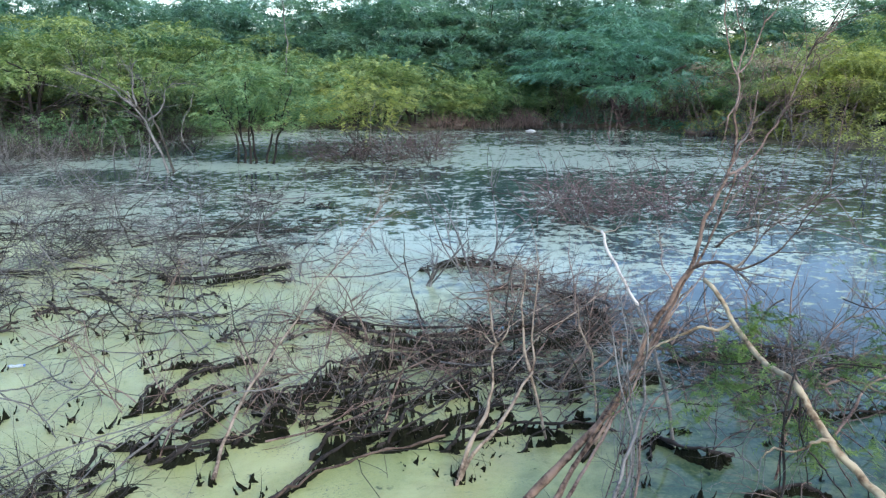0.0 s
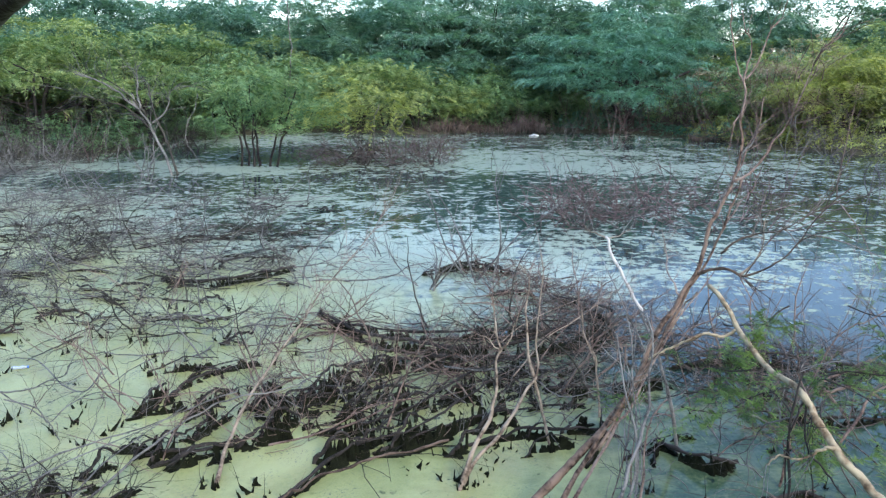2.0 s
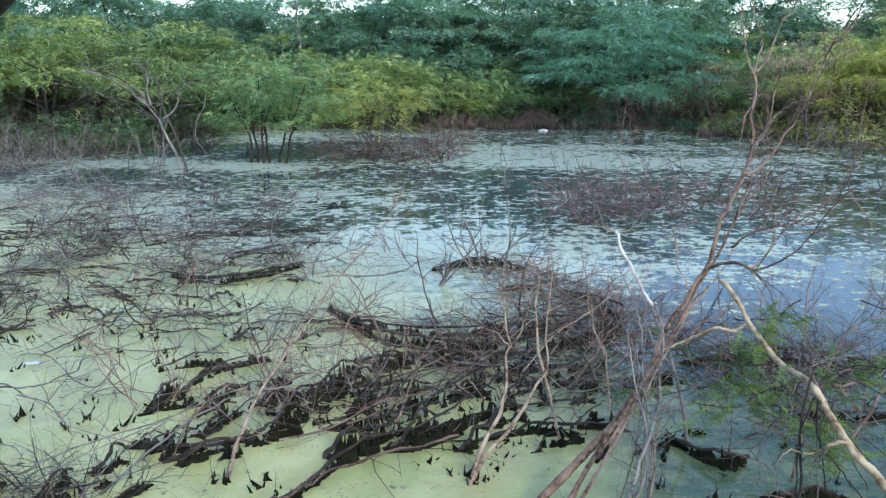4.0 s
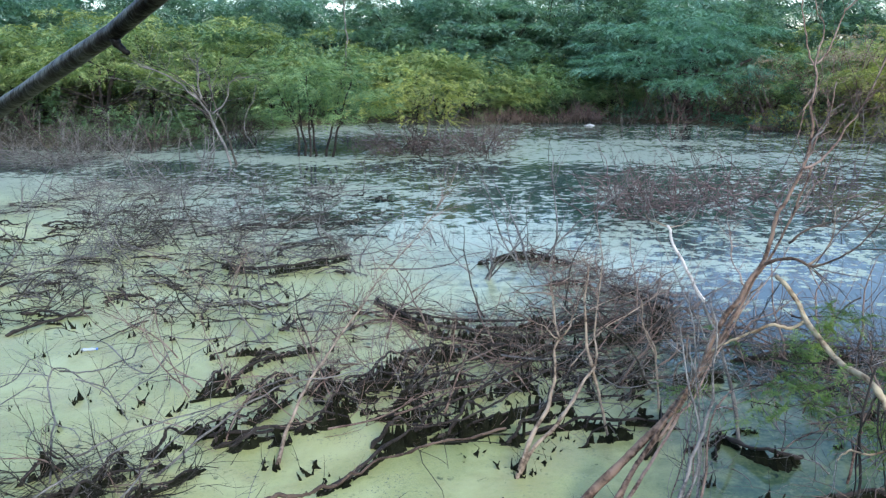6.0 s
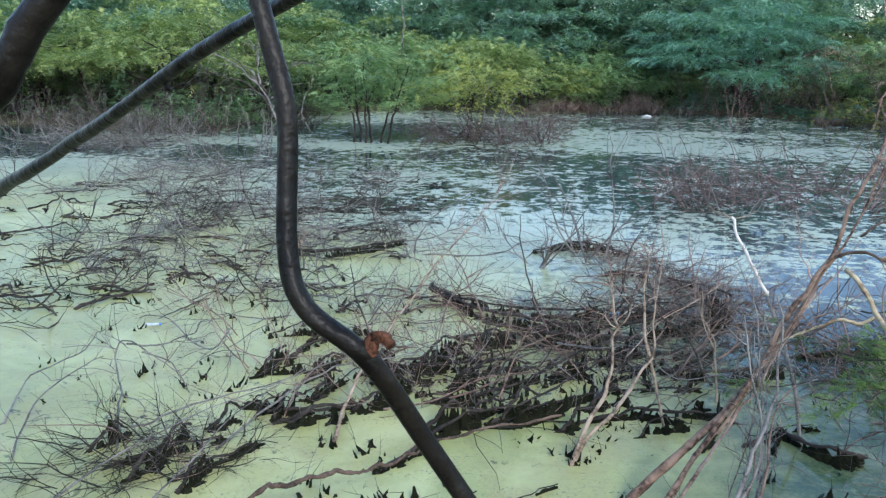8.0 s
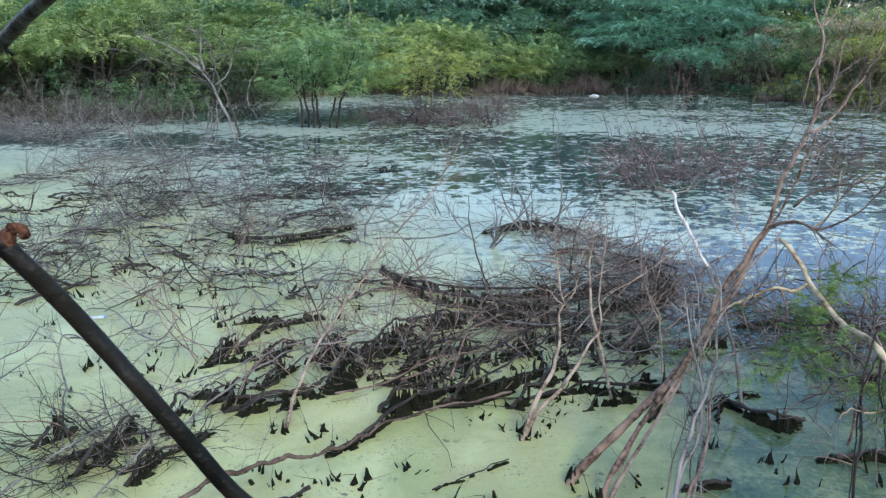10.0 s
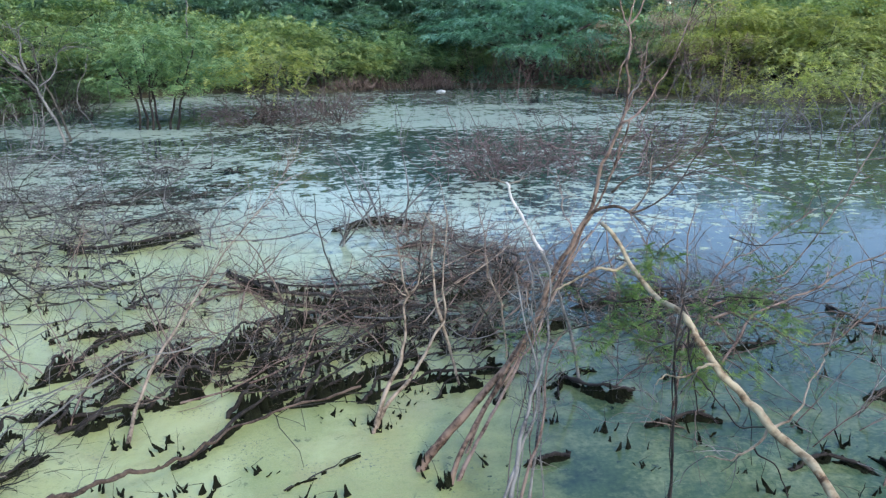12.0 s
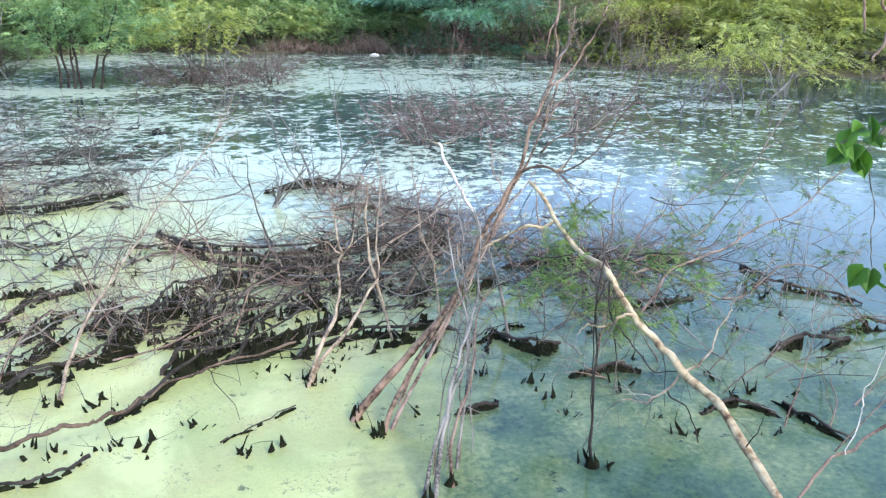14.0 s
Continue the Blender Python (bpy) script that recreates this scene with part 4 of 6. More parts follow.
top_r = bough(leaning, "branch", [(1.76, 4.77, 2.53), (1.81, 4.77, 2.58), (1.84, 4.78, 2.65), (1.86, 4.78, 2.71), (1.88, 4.79, 2.79), (1.89, 4.79, 2.82), (1.94, 4.79, 2.87), (1.97, 4.80, 2.91), (1.98, 4.80, 2.99)],
              0.0065, 0.0026, BARK_PINK, 6, 7, 0.003, steps=4)
loop = bough(leaning, "branch", [(1.75, 4.76, 2.33), (1.71, 4.75, 2.27), (1.69, 4.73, 2.19), (1.68, 4.72, 2.11)], 0.006, 0.003, BARK_PINK, 12, 7, 0.002)
dark_r = bough(leaning, "branch", [(1.45, 4.40, 1.43), (1.51, 4.37, 1.46), (1.59, 4.34, 1.47), (1.64, 4.32, 1.45), (1.69, 4.30, 1.44), (1.76, 4.26, 1.49), (1.83, 4.22, 1.55), (1.91, 4.18, 1.65), (1.97, 4.16, 1.79),
                                   (2.06, 4.12, 1.92), (2.12, 4.10, 1.99)], 0.011, 0.003, BARK_UMBER, 8, 8, 0.003, "dark side branch", 4)
dark_s = bough(leaning, "branch", [(1.59, 4.45, 1.54), (1.63, 4.42, 1.60), (1.68, 4.39, 1.64), (1.77, 4.34, 1.69), (1.88, 4.30, 1.72), (2.02, 4.30, 1.80), (2.15, 4.30, 1.89)], 0.008, 0.003, BARK_UMBER, 13, 7, 0.003, "dark side branch", 4)
pale_s = bough(leaning, "branch", [(1.67, 4.35, 1.44), (1.75, 4.37, 1.49), (1.81, 4.40, 1.58), (1.82, 4.43, 1.71), (1.85, 4.45, 1.80)], 0.008, 0.003, BARK_BEIGE, 14, 7, 0.003, "pale side branch", 4)
side_stems = []
for k, (src, i, x1, y1, z1) in enumerate([(stem_a, 30, 1.10, 4.75, 1.20), (stem_b, 34, 1.72, 4.75, 1.45), (stem_a, 44, 1.28, 4.65, 1.60), (stem_a, 62, 1.85, 4.75, 2.25), (stem_b, 58, 1.90, 4.7, 1.98),
                                          (stem_a, 72, 1.88, 4.75, 2.42), (stem_a, 76, 1.92, 4.7, 2.30)]):
    begin, end = np.array(src[i]), np.array((x1, y1, z1))
    side_stems.append(bough(leaning, "branch", [begin, begin * 0.5 + end * 0.5 + (0.02 * math.sin(3 * k), 0, 0.03 * math.cos(2 * k)), end], 0.006, 0.003, BARK_PINK if k % 3 else BARK_GREY, 120 + k, 6, 0.006))
twigs_on(leaning, side_stems, 128, 7, 0.22, 0.0024, BARK_PINK, 0.02, begin=0.3)
twigs_on(leaning, [stem_a, stem_b, fork_r, fork_r, pale_s], 9, 9, 0.34, 0.0028, BARK_PINK, 0.02, begin=0.4)
twigs_on(leaning, [top_l, top_m, top_r, loop], 11, 4, 0.16, 0.0022, BARK_PINK, 0.03, 0, begin=0.2)
twigs_on(leaning, [dark_r, dark_s], 10, 13, 0.6, 0.0036, BARK_BROWN, -0.01, begin=0.3, name="dark_twigs")

grey_stems = thing("grey_dead_shrub", "bundle of grey bare stems standing beside the leaning tree", "dead shrub")
ga = bough(grey_stems, "stem", [(0.67, 3.09, -0.1), (0.80, 3.40, 0.32), (0.92, 3.60, 0.55), (1.04, 3.80, 0.80), (1.11, 4.00, 1.10), (1.08, 4.10, 1.28)], 0.016, 0.005, BARK_GREY, 11, 8, 0.006)
gb = bough(grey_stems, "stem", [(0.60, 3.09, -0.1), (0.74, 3.30, 0.21), (0.85, 3.50, 0.39), (0.98, 3.70, 0.63), (0.94, 3.90, 1.01), (0.90, 4.00, 1.22)], 0.013, 0.004, BARK_GREY, 12, 8, 0.006)
gc = bough(grey_stems, "stem", [(0.79, 3.18, -0.1), (0.82, 3.35, 0.20), (0.98, 3.60, 0.47), (1.05, 3.80, 0.72), (1.17, 3.95, 0.87)], 0.013, 0.004, BARK_BROWN, 13, 8, 0.006)
gd = bough(grey_stems, "stem", [(0.85, 3.35, -0.1), (0.92, 3.5, 0.3), (0.99, 3.75, 0.62), (1.0, 3.95, 0.95), (1.03, 4.1, 1.2)], 0.010, 0.004, BARK_GREY, 14)
extra = [bough(grey_stems, "stem", [(0.7 + 0.09 * k, 3.3 + 0.06 * k, -0.08), (0.79 + 0.06 * k, 3.5 + 0.04 * k, 0.34), (0.93 + 0.03 * k, 3.8, 0.62 + 0.03 * k), (1.0 + 0.04 * math.sin(4 * k), 4.0, 0.95 + 0.05 * k)],
               0.0045, 0.0025, BARK_GREY if k % 2 else BARK_BROWN, 330 + k, 6, 0.006) for k in range(4)]
twigs_on(grey_stems, [ga, gb, gc, gd, *extra], 15, 8, 0.28, 0.0028, BARK_GREY, 0.02)

white = thing("bleached_branch", "bleached white broken branch standing in the pond", "branch")
bough(white, "foot", [(1.62, 4.95, -0.1), (1.54, 5.02, 0.35), (1.47, 5.10, 0.64), (1.42, 5.16, 0.75), (1.36, 5.25, 0.93)], 0.015, 0.010, BARK_GREY, 116, label="grey foot still in bark")
wa = bough(white, "stem", [(1.36, 5.25, 0.93), (1.34, 5.28, 0.98), (1.30, 5.33, 1.05), (1.24, 5.42, 1.18), (1.19, 5.48, 1.27), (1.17, 5.52, 1.35), (1.15, 5.55, 1.39)], 0.013, 0.010, BARK_WHITE, 16, rough=0.003, steps=4)
wb = bough(white, "branch", [(1.15, 5.55, 1.39), (1.09, 5.60, 1.41), (1.03, 5.65, 1.44), (1.00, 5.70, 1.48)], 0.007, 0.003, BARK_BEIGE, 17, rough=0.003)
wc = bough(white, "branch", [(1.15, 5.55, 1.39), (1.24, 5.57, 1.40), (1.31, 5.59, 1.43), (1.35, 5.60, 1.47)], 0.005, 0.0025, BARK_BEIGE, 117, rough=0.003)
twigs_on(white, [wb, wc], 17, 7, 0.28, 0.0028, BARK_GREY, 0.02, begin=0.2)

log = thing("fallen_pale_trunk", "fallen pale peeling trunk sloping from the bank over the water", "fallen tree")
la = bough(log, "trunk", [(1.51, 4.36, 1.37), (1.52, 4.27, 1.35), (1.57, 4.19, 1.28), (1.59, 4.10, 1.20), (1.61, 3.94, 1.15), (1.64, 3.78, 1.11), (1.66, 3.62, 1.10), (1.67, 3.46, 1.10), (1.69, 3.40, 1.07), (1.71, 3.33, 1.01),
                          (1.74, 3.20, 0.93), (1.80, 3.12, 0.86), (1.85, 3.03, 0.80), (1.89, 2.95, 0.75), (1.95, 2.85, 0.69), (1.99, 2.75, 0.66), (2.02, 2.53, 0.56), (2.04, 2.30, 0.47), (2.05, 1.9, 0.33), (2.05, 1.2, 0.2)],
           0.012, 0.024, BARK_PALE, 18, 10, 0.0025, steps=4)
lb = bough(log, "branch", [(1.59, 4.10, 1.19), (1.54, 4.12, 1.16), (1.48, 4.13, 1.15), (1.41, 4.15, 1.14), (1.33, 4.17, 1.10), (1.25, 4.20, 1.05), (1.16, 4.24, 0.96)], 0.011, 0.006, BARK_PALE, 19, rough=0.003)
lc = bough(log, "branch", [(1.735, 3.20, 0.94), (1.69, 3.21, 0.95), (1.66, 3.22, 0.93), (1.63, 3.25, 0.88), (1.59, 3.26, 0.87), (1.53, 3.28, 0.87), (1.49, 3.29, 0.85), (1.47, 3.30, 0.81)], 0.0095, 0.003, BARK_PALE, 20, rough=0.002)
ld = bough(log, "branch", [(1.89, 2.95, 0.74), (1.85, 2.96, 0.64), (1.78, 2.98, 0.58), (1.72, 2.99, 0.56), (1.64, 3.00, 0.57), (1.61, 3.00, 0.57)], 0.008, 0.003, BARK_BEIGE, 21, rough=0.003)
le = bough(log, "branch", [(1.90, 2.95, 0.74), (1.99, 2.96, 0.76), (2.05, 2.98, 0.83), (2.10, 3.01, 0.92), (2.16, 3.03, 1.00), (2.19, 3.05, 1.07)], 0.008, 0.003, BARK_BEIGE, 22, rough=0.003)
lf = bough(log, "branch", [(1.68, 3.44, 1.09), (1.66, 3.46, 0.99), (1.64, 3.50, 0.95), (1.59, 3.57, 0.90), (1.58, 3.61, 0.85), (1.57, 3.67, 0.76), (1.53, 3.75, 0.65), (1.40, 3.90, 0.54)], 0.006, 0.003, BARK_GREY, 122, rough=0.003)
lg = bough(log, "branch", [(1.69, 3.42, 1.08), (1.68, 3.50, 1.16), (1.68, 3.54, 1.23), (1.68, 3.60, 1.31)], 0.006, 0.003, BARK_BROWN, 123, rough=0.003)
twigs_on(log, [lc, ld, le, lf, lg], 23, 6, 0.24, 0.0028, BARK_GREY, -0.01)
twigs_on(log, [la], 24, 7, 0.5, 0.0036, BARK_DARK, -0.05, begin=0.05, name="hanging_twigs")
for k, pts in enumerate([[(1.68, 3.44, 1.06), (1.63, 3.40, 1.0), (1.60, 3.40, 0.86), (1.62, 3.40, 0.59), (1.63, 3.40, 0.31), (1.63, 3.40, 0.0)], [(1.68, 3.42, 1.06), (1.66, 3.33, 0.92), (1.69, 3.32, 0.79), (1.72, 3.30, 0.63)],
                         [(1.64, 3.24, 0.9), (1.66, 3.20, 0.86), (1.73, 3.11, 0.79), (1.80, 3.03, 0.71), (1.89, 2.95, 0.74)], [(1.84, 2.97, 0.63), (1.88, 3.00, 0.57), (1.98, 3.00, 0.50), (2.03, 3.00, 0.40), (2.08, 3.00, 0.28)]]):
    bough(log, "dangling_stem", pts, 0.005, 0.0032, BARK_DARK, 25 + 100 * k, 6, 0.003)
for k, pts in enumerate([[(2.01, 3.7, 0.71), (2.5, 4.2, 0.82), (3.04, 4.5, 0.82), (3.71, 4.8, 0.95), (4.24, 5.0, 1.2), (4.48, 5.1, 1.35)], [(2.0, 4.2, 0.5), (2.2, 4.4, 0.72), (2.62, 4.6, 0.8), (3.02, 4.8, 0.89), (3.45, 5.0, 1.26), (3.84, 5.2, 1.74)],
                         [(2.2, 4.3, 0.75), (2.53, 4.4, 0.71), (3.03, 4.4, 0.47), (3.54, 4.6, 0.63), (3.92, 4.6, 0.56), (4.17, 4.4, 0.26)], [(2.1, 4.5, -0.05), (2.35, 4.8, 0.5), (2.7, 5.2, 0.75), (3.2, 5.6, 0.8), (3.8, 5.9, 1.0)]]):
    arm = thing("thorn_branch", "long dark thorn branch reaching over open water", "branch", "green branches by the fallen trunk")
    line = bough(arm, "stem", pts, 0.010, 0.004, BARK_BROWN, 140 + k, 6, 0.008)
    made = twigs_on(arm, [line], 145 + k, 20, 0.5, 0.0038, BARK_BROWN, 0.0, begin=0.1)
    sprigs = np.concatenate([q[2:] for q, r, d in made[::3]])
    rng = np.random.default_rng(150 + k)
    tagged(part("leaves", leaf_cloud("leaves", rng, sprigs, rng.normal(0, 1, sprigs.shape) * (1, 1, 0.4), 0.10, 0.03, 0.009, 6), LEAF_SPRIG, arm, "sparse dull green leaflets"), kind="stuff")

# living sprigs round the fallen trunk
def green_sprig(seed, at, way, length, label="drooping thorn branch with sparse green feathery leaves"):
    rng = np.random.default_rng(seed)
    sprig = thing("green_thorn_branch", label, "branch", "green branches by the fallen trunk", at=at)
    out = []
    grow(out, rng, (0, 0, 0), way, length, 0.005, 2, 0.14, -0.01, 3, 0.6, 0.7, 8)
    part("stem", tubes_mesh("stem", lines_of(out, 2), 5), BARK_DARK, sprig)
    tagged(part("twigs", tubes_mesh("twigs", lines_of(out, 0, 1), 3), BARK_DARK, sprig), kind="stuff")
    ends = np.concatenate([p[2:] for p, r, d in out if d < 2])
    ends = ends[rng.random(len(ends)) < 0.55]
    tagged(part("leaves", leaf_cloud("leaves", rng, ends, rng.normal(0, 1, ends.shape) * (1, 1, 0.4), 0.11, 0.03, 0.008, 9), LEAF_SPRIG, sprig), kind="stuff")


for k, (at, length) in enumerate([((1.55, 4.2, 1.19), 0.3), ((1.63, 3.9, 1.04), 0.4), ((1.67, 3.8, 0.97), 0.4), ((1.48, 4.3, 0.91), 0.38), ((1.91, 4.2, 1.3), 0.34), ((1.95, 3.8, 1.03), 0.42), ((2.33, 3.9, 1.01), 0.42),
                                  ((1.86, 3.6, 1.0), 0.38), ((1.35, 4.2, 0.69), 0.34), ((3.31, 4.8, 1.12), 0.4), ((2.45, 4.6, 1.18), 0.45), ((1.64, 4.0, 0.94), 0.42), ((1.74, 3.7, 1.04), 0.36), ((2.1, 4.1, 0.95), 0.42), ((1.42, 4.15, 0.8), 0.36)]):
    turn = 2.4 * k
    green_sprig(80 + k, at, (math.cos(turn), 0.5 * math.sin(turn), -0.18), length)

right_brush = [dead_shrub(90 + k, h, n, wood, "sprawling bare dark thorn branches over open water", 1.5, -0.03, 0.0065, 2, 4) for k, (h, n, wood) in
               enumerate([(1.2, 4, BARK_BROWN), (1.0, 4, BARK_GREY)])]
strew(right_brush, [(2.9, 4.9), (3.2, 5.6), (3.8, 6.2), (2.6, 5.7), (4.4, 7.2), (3.3, 4.2), (2.3, 5.2), (4.8, 5.9), (3.0, 3.4), (3.6, 5.2), (4.2, 5.3), (3.5, 7.0), (2.5, 4.5), (5.2, 6.8), (4.9, 4.4), (2.2, 4.7), (2.7, 5.3), (3.1, 6.3), (2.0, 5.6), (3.9, 4.7), (2.8, 4.1), (4.6, 6.5), (2.4, 6.1)], "sprawling brush by the fallen trunk", 12, (0.8, 1.2))

forked = thing("forked_stick", "forked pale brown dead sapling standing in the scum", "dead sapling")
fa = bough(forked, "stem", [(0.06, 4.43, -0.08), (0.12, 4.51, 0.08), (0.19, 4.59, 0.22), (0.27, 4.68, 0.37), (0.31, 4.74, 0.48), (0.33, 4.79, 0.61), (0.32, 4.84, 0.71), (0.35, 4.86, 0.77), (0.33, 4.90, 0.86),
                           (0.31, 4.96, 0.99), (0.30, 5.00, 1.10)], 0.02, 0.004, BARK_BEIGE, 26, rough=0.003, steps=4)
fb = bough(forked, "stem", [(0.10, 4.48, 0.02), (0.18, 4.60, 0.10), (0.31, 4.75, 0.18), (0.44, 4.92, 0.29), (0.55, 5.08, 0.41), (0.61, 5.15, 0.46), (0.64, 5.20, 0.51), (0.63, 5.26, 0.66), (0.63, 5.31, 0.80),
                           (0.67, 5.38, 0.99), (0.69, 5.45, 1.17), (0.68, 5.50, 1.30)], 0.016, 0.004, BARK_BEIGE, 27, rough=0.003, steps=4)
fc = bough(forked, "branch", [(0.615, 5.17, 0.46), (0.66, 5.13, 0.29), (0.69, 5.05, 0.14), (0.73, 4.98, -0.04)], 0.012, 0.010, BARK_BEIGE, 28, rough=0.003)
fd = bough(forked, "branch", [(0.62, 5.18, 0.46), (0.59, 5.24, 0.55), (0.57, 5.29, 0.72), (0.56, 5.34, 0.90), (0.59, 5.40, 1.08), (0.56, 5.43, 1.15), (0.51, 5.45, 1.21)], 0.014, 0.004, BARK_BEIGE, 29, rough=0.003, steps=4)
ff = bough(forked, "branch", [(0.37, 5.00, 0.73), (0.34, 5.04, 0.82), (0.31, 5.09, 0.95), (0.30, 5.15, 1.11)], 0.007, 0.003, BARK_BEIGE, 230, rough=0.003)
fg = bough(forked, "branch", [(0.37, 5.00, 0.73), (0.42, 5.02, 0.81), (0.46, 5.05, 0.92), (0.53, 5.10, 1.09)], 0.006, 0.003, BARK_BEIGE, 231, rough=0.003)
fh = bough(forked, "branch", [(0.37, 5.00, 0.72), (0.30, 5.04, 0.76), (0.24, 5.07, 0.80), (0.16, 5.10, 0.82)], 0.005, 0.0025, BARK_BEIGE, 232, rough=0.003)
fe = bough(forked, "branch", [(1.17, 5.52, -0.05), (1.13, 5.60, 0.40), (1.07, 5.60, 0.55), (1.02, 5.60, 0.68), (1.00, 5.60, 0.83)], 0.009, 0.004, BARK_BEIGE, 229, rough=0.003)
twigs_on(forked, [fb, fd, ff, fg, fh], 30, 8, 0.3, 0.0028, BARK_PINK, 0.03, begin=0.4)

pale = thing("leaning_pale_stick", "long thin pale stick leaning out of the scum", "dead sapling")
pa = bough(pale, "stem", [(-1.46, 4.42, -0.03), (-1.46, 4.64, 0.07), (-1.45, 4.83, 0.17), (-1.41, 5.04, 0.29), (-1.33, 5.26, 0.41), (-1.22, 5.53, 0.56), (-1.11, 5.75, 0.69), (-1.00, 5.97, 0.85), (-0.85, 6.20, 1.01), (-0.69, 6.42, 1.16), (-0.56, 6.61, 1.32), (-0.47, 6.80, 1.51)], 0.016, 0.003, BARK_BEIGE, 31, rough=0.003, steps=4)
twigs_on(pale, [pa], 32, 60, 0.5, 0.0026, BARK_PINK, 0.03, begin=0.2, kids=4)

standing = thing("dark_stick", "thin dark stick standing on a muddy stump", "dead sapling")
bough(standing, "stem", [(1.61, 3.28, -0.05), (1.60, 3.32, 0.29), (1.61, 3.36, 0.61), (1.62, 3.40, 0.99), (1.67, 3.45, 1.20)], 0.009, 0.005, BARK_DARK, 33)

lean_far = thing("leaning_bare_tree", "leaning pale bare tree at the pond's far side", "dead tree")
lines = [bough(lean_far, "trunk", [(-6.55, 18.65, -0.1), (-6.96, 18.90, 0.94), (-7.35, 19.00, 1.53), (-7.56, 19.10, 1.93)], 0.038, 0.018, BARK_GREY, 34, rough=0.012),
         bough(lean_far, "trunk", [(-6.45, 18.75, -0.1), (-6.8, 19.05, 0.9), (-7.1, 19.2, 1.5), (-7.2, 19.3, 2.1)], 0.035, 0.015, BARK_DUSK, 39, rough=0.015),
         bough(lean_far, "limb", [(-7.0, 18.9, 1.0), (-7.6, 19.0, 1.5), (-8.3, 19.0, 1.75), (-9.2, 19.0, 2.0)], 0.026, 0.008, BARK_DUSK, 43, rough=0.02),
         bough(lean_far, "limb", [(-7.2, 19.0, 1.35), (-7.9, 19.1, 2.05), (-8.7, 19.1, 2.5)], 0.022, 0.008, BARK_DUSK, 44, rough=0.02),
         bough(lean_far, "limb", [(-7.35, 19.00, 1.53), (-7.79, 19.00, 1.93), (-8.36, 19.00, 2.19), (-8.81, 19.00, 2.39)], 0.03, 0.01, BARK_GREY, 35, rough=0.02),
         bough(lean_far, "limb", [(-7.05, 18.90, 1.21), (-6.64, 18.90, 1.60), (-6.47, 18.90, 2.00), (-6.09, 19.00, 2.06)], 0.022, 0.008, BARK_GREY, 36, rough=0.02),
         bough(lean_far, "limb", [(-7.35, 19.00, 1.55), (-7.40, 19.00, 2.19), (-7.26, 19.00, 2.58)], 0.028, 0.01, BARK_GREY, 37, rough=0.02)]
twigs_on(lean_far, lines, 38, 9, 0.7, 0.009, BARK_GREY, 0.0)


bare_pole = thing("slender_bare_tree", "slender pale bare trunk standing among the trees", "dead tree")
pole_line = bough(bare_pole, "trunk", [(-6.1, 31.2, -0.1), (-6.15, 31.2, 1.6), (-6.02, 31.2, 2.9), (-6.1, 31.2, 3.7), (-6.16, 31.2, 4.5), (-6.12, 31.2, 5.2)], 0.036, 0.018, BARK_GREY, 45, 7, 0.02)
twigs_on(bare_pole, [pole_line], 46, 7, 0.7, 0.01, BARK_GREY, 0.05, 0, begin=0.55)
for k, pts in enumerate([[(-8.08, 19.20, 0.01), (-8.00, 19.13, 0.55), (-7.90, 19.09, 0.76), (-7.78, 19.08, 0.81), (-7.71, 19.04, 0.56), (-7.74, 19.00, 0.29)],
                         [(-6.59, 22.50, 0.30), (-6.61, 22.39, 0.99), (-6.59, 22.35, 1.25), (-6.45, 22.33, 1.38), (-6.29, 22.30, 1.31)],
                         [(-5.82, 18.60, 0.16), (-6.09, 18.71, 0.59), (-6.21, 18.77, 0.88), (-6.14, 18.85, 1.27), (-5.97, 18.94, 1.67), (-5.89, 19.00, 1.93)],
                         [(-8.97, 20.60, 0.27), (-8.90, 20.60, 0.71), (-8.80, 20.60, 1.08), (-8.86, 20.60, 1.37)]]):
    ob = thing("curled_vine", "pale curled dead vine rising from the shore brush", "vine", "curled vines on the far shore")
    bough(ob, "stem", pts, 0.012, 0.008, BARK_GREY, 340 + k, 6, 0.012)


# ---- drift logs, stumps and floating bits ----
def cones_mesh(name, rng, rows):
    """Ragged tapering scraps: foot, tip, half width along and across, turn, and how much of the width the top keeps."""
    bm = bmesh.new()
    for foot, tip, long, wide, turn, keep in rows:
        foot, tip, rings = np.array(foot), np.array(tip), []
        for s in (0.0, 0.3, 0.65, 0.92):
            by = (1 - s) ** 1.35 * (1 - keep) + keep
            c, ring = foot + (tip - foot) * s + rng.normal(0, 0.12, 3) * (long, wide, 0), []
            for k in range(6):
                a = k * math.pi / 3
                x, y = long * math.cos(a) * by * rng.uniform(0.65, 1.3), wide * math.sin(a) * by * rng.uniform(0.7, 1.3)
                up = rng.normal(0, 0.16) * (tip[2] - foot[2]) * (0.25 if s == 0 else 0.6)
                ring.append(bm.verts.new((c[0] + x * math.cos(turn) - y * math.sin(turn), c[1] + x * math.sin(turn) + y * math.cos(turn), c[2] + up)))
            rings.append(ring)
        top = bm.verts.new(tip)
        for low, high in zip(rings, rings[1:]):
            for k in range(6):
                bm.faces.new((low[k], low[(k + 1) % 6], high[(k + 1) % 6], high[k]))
        for k in range(6):
            bm.faces.new((rings[-1][k], rings[-1][(k + 1) % 6], top))
    return bm


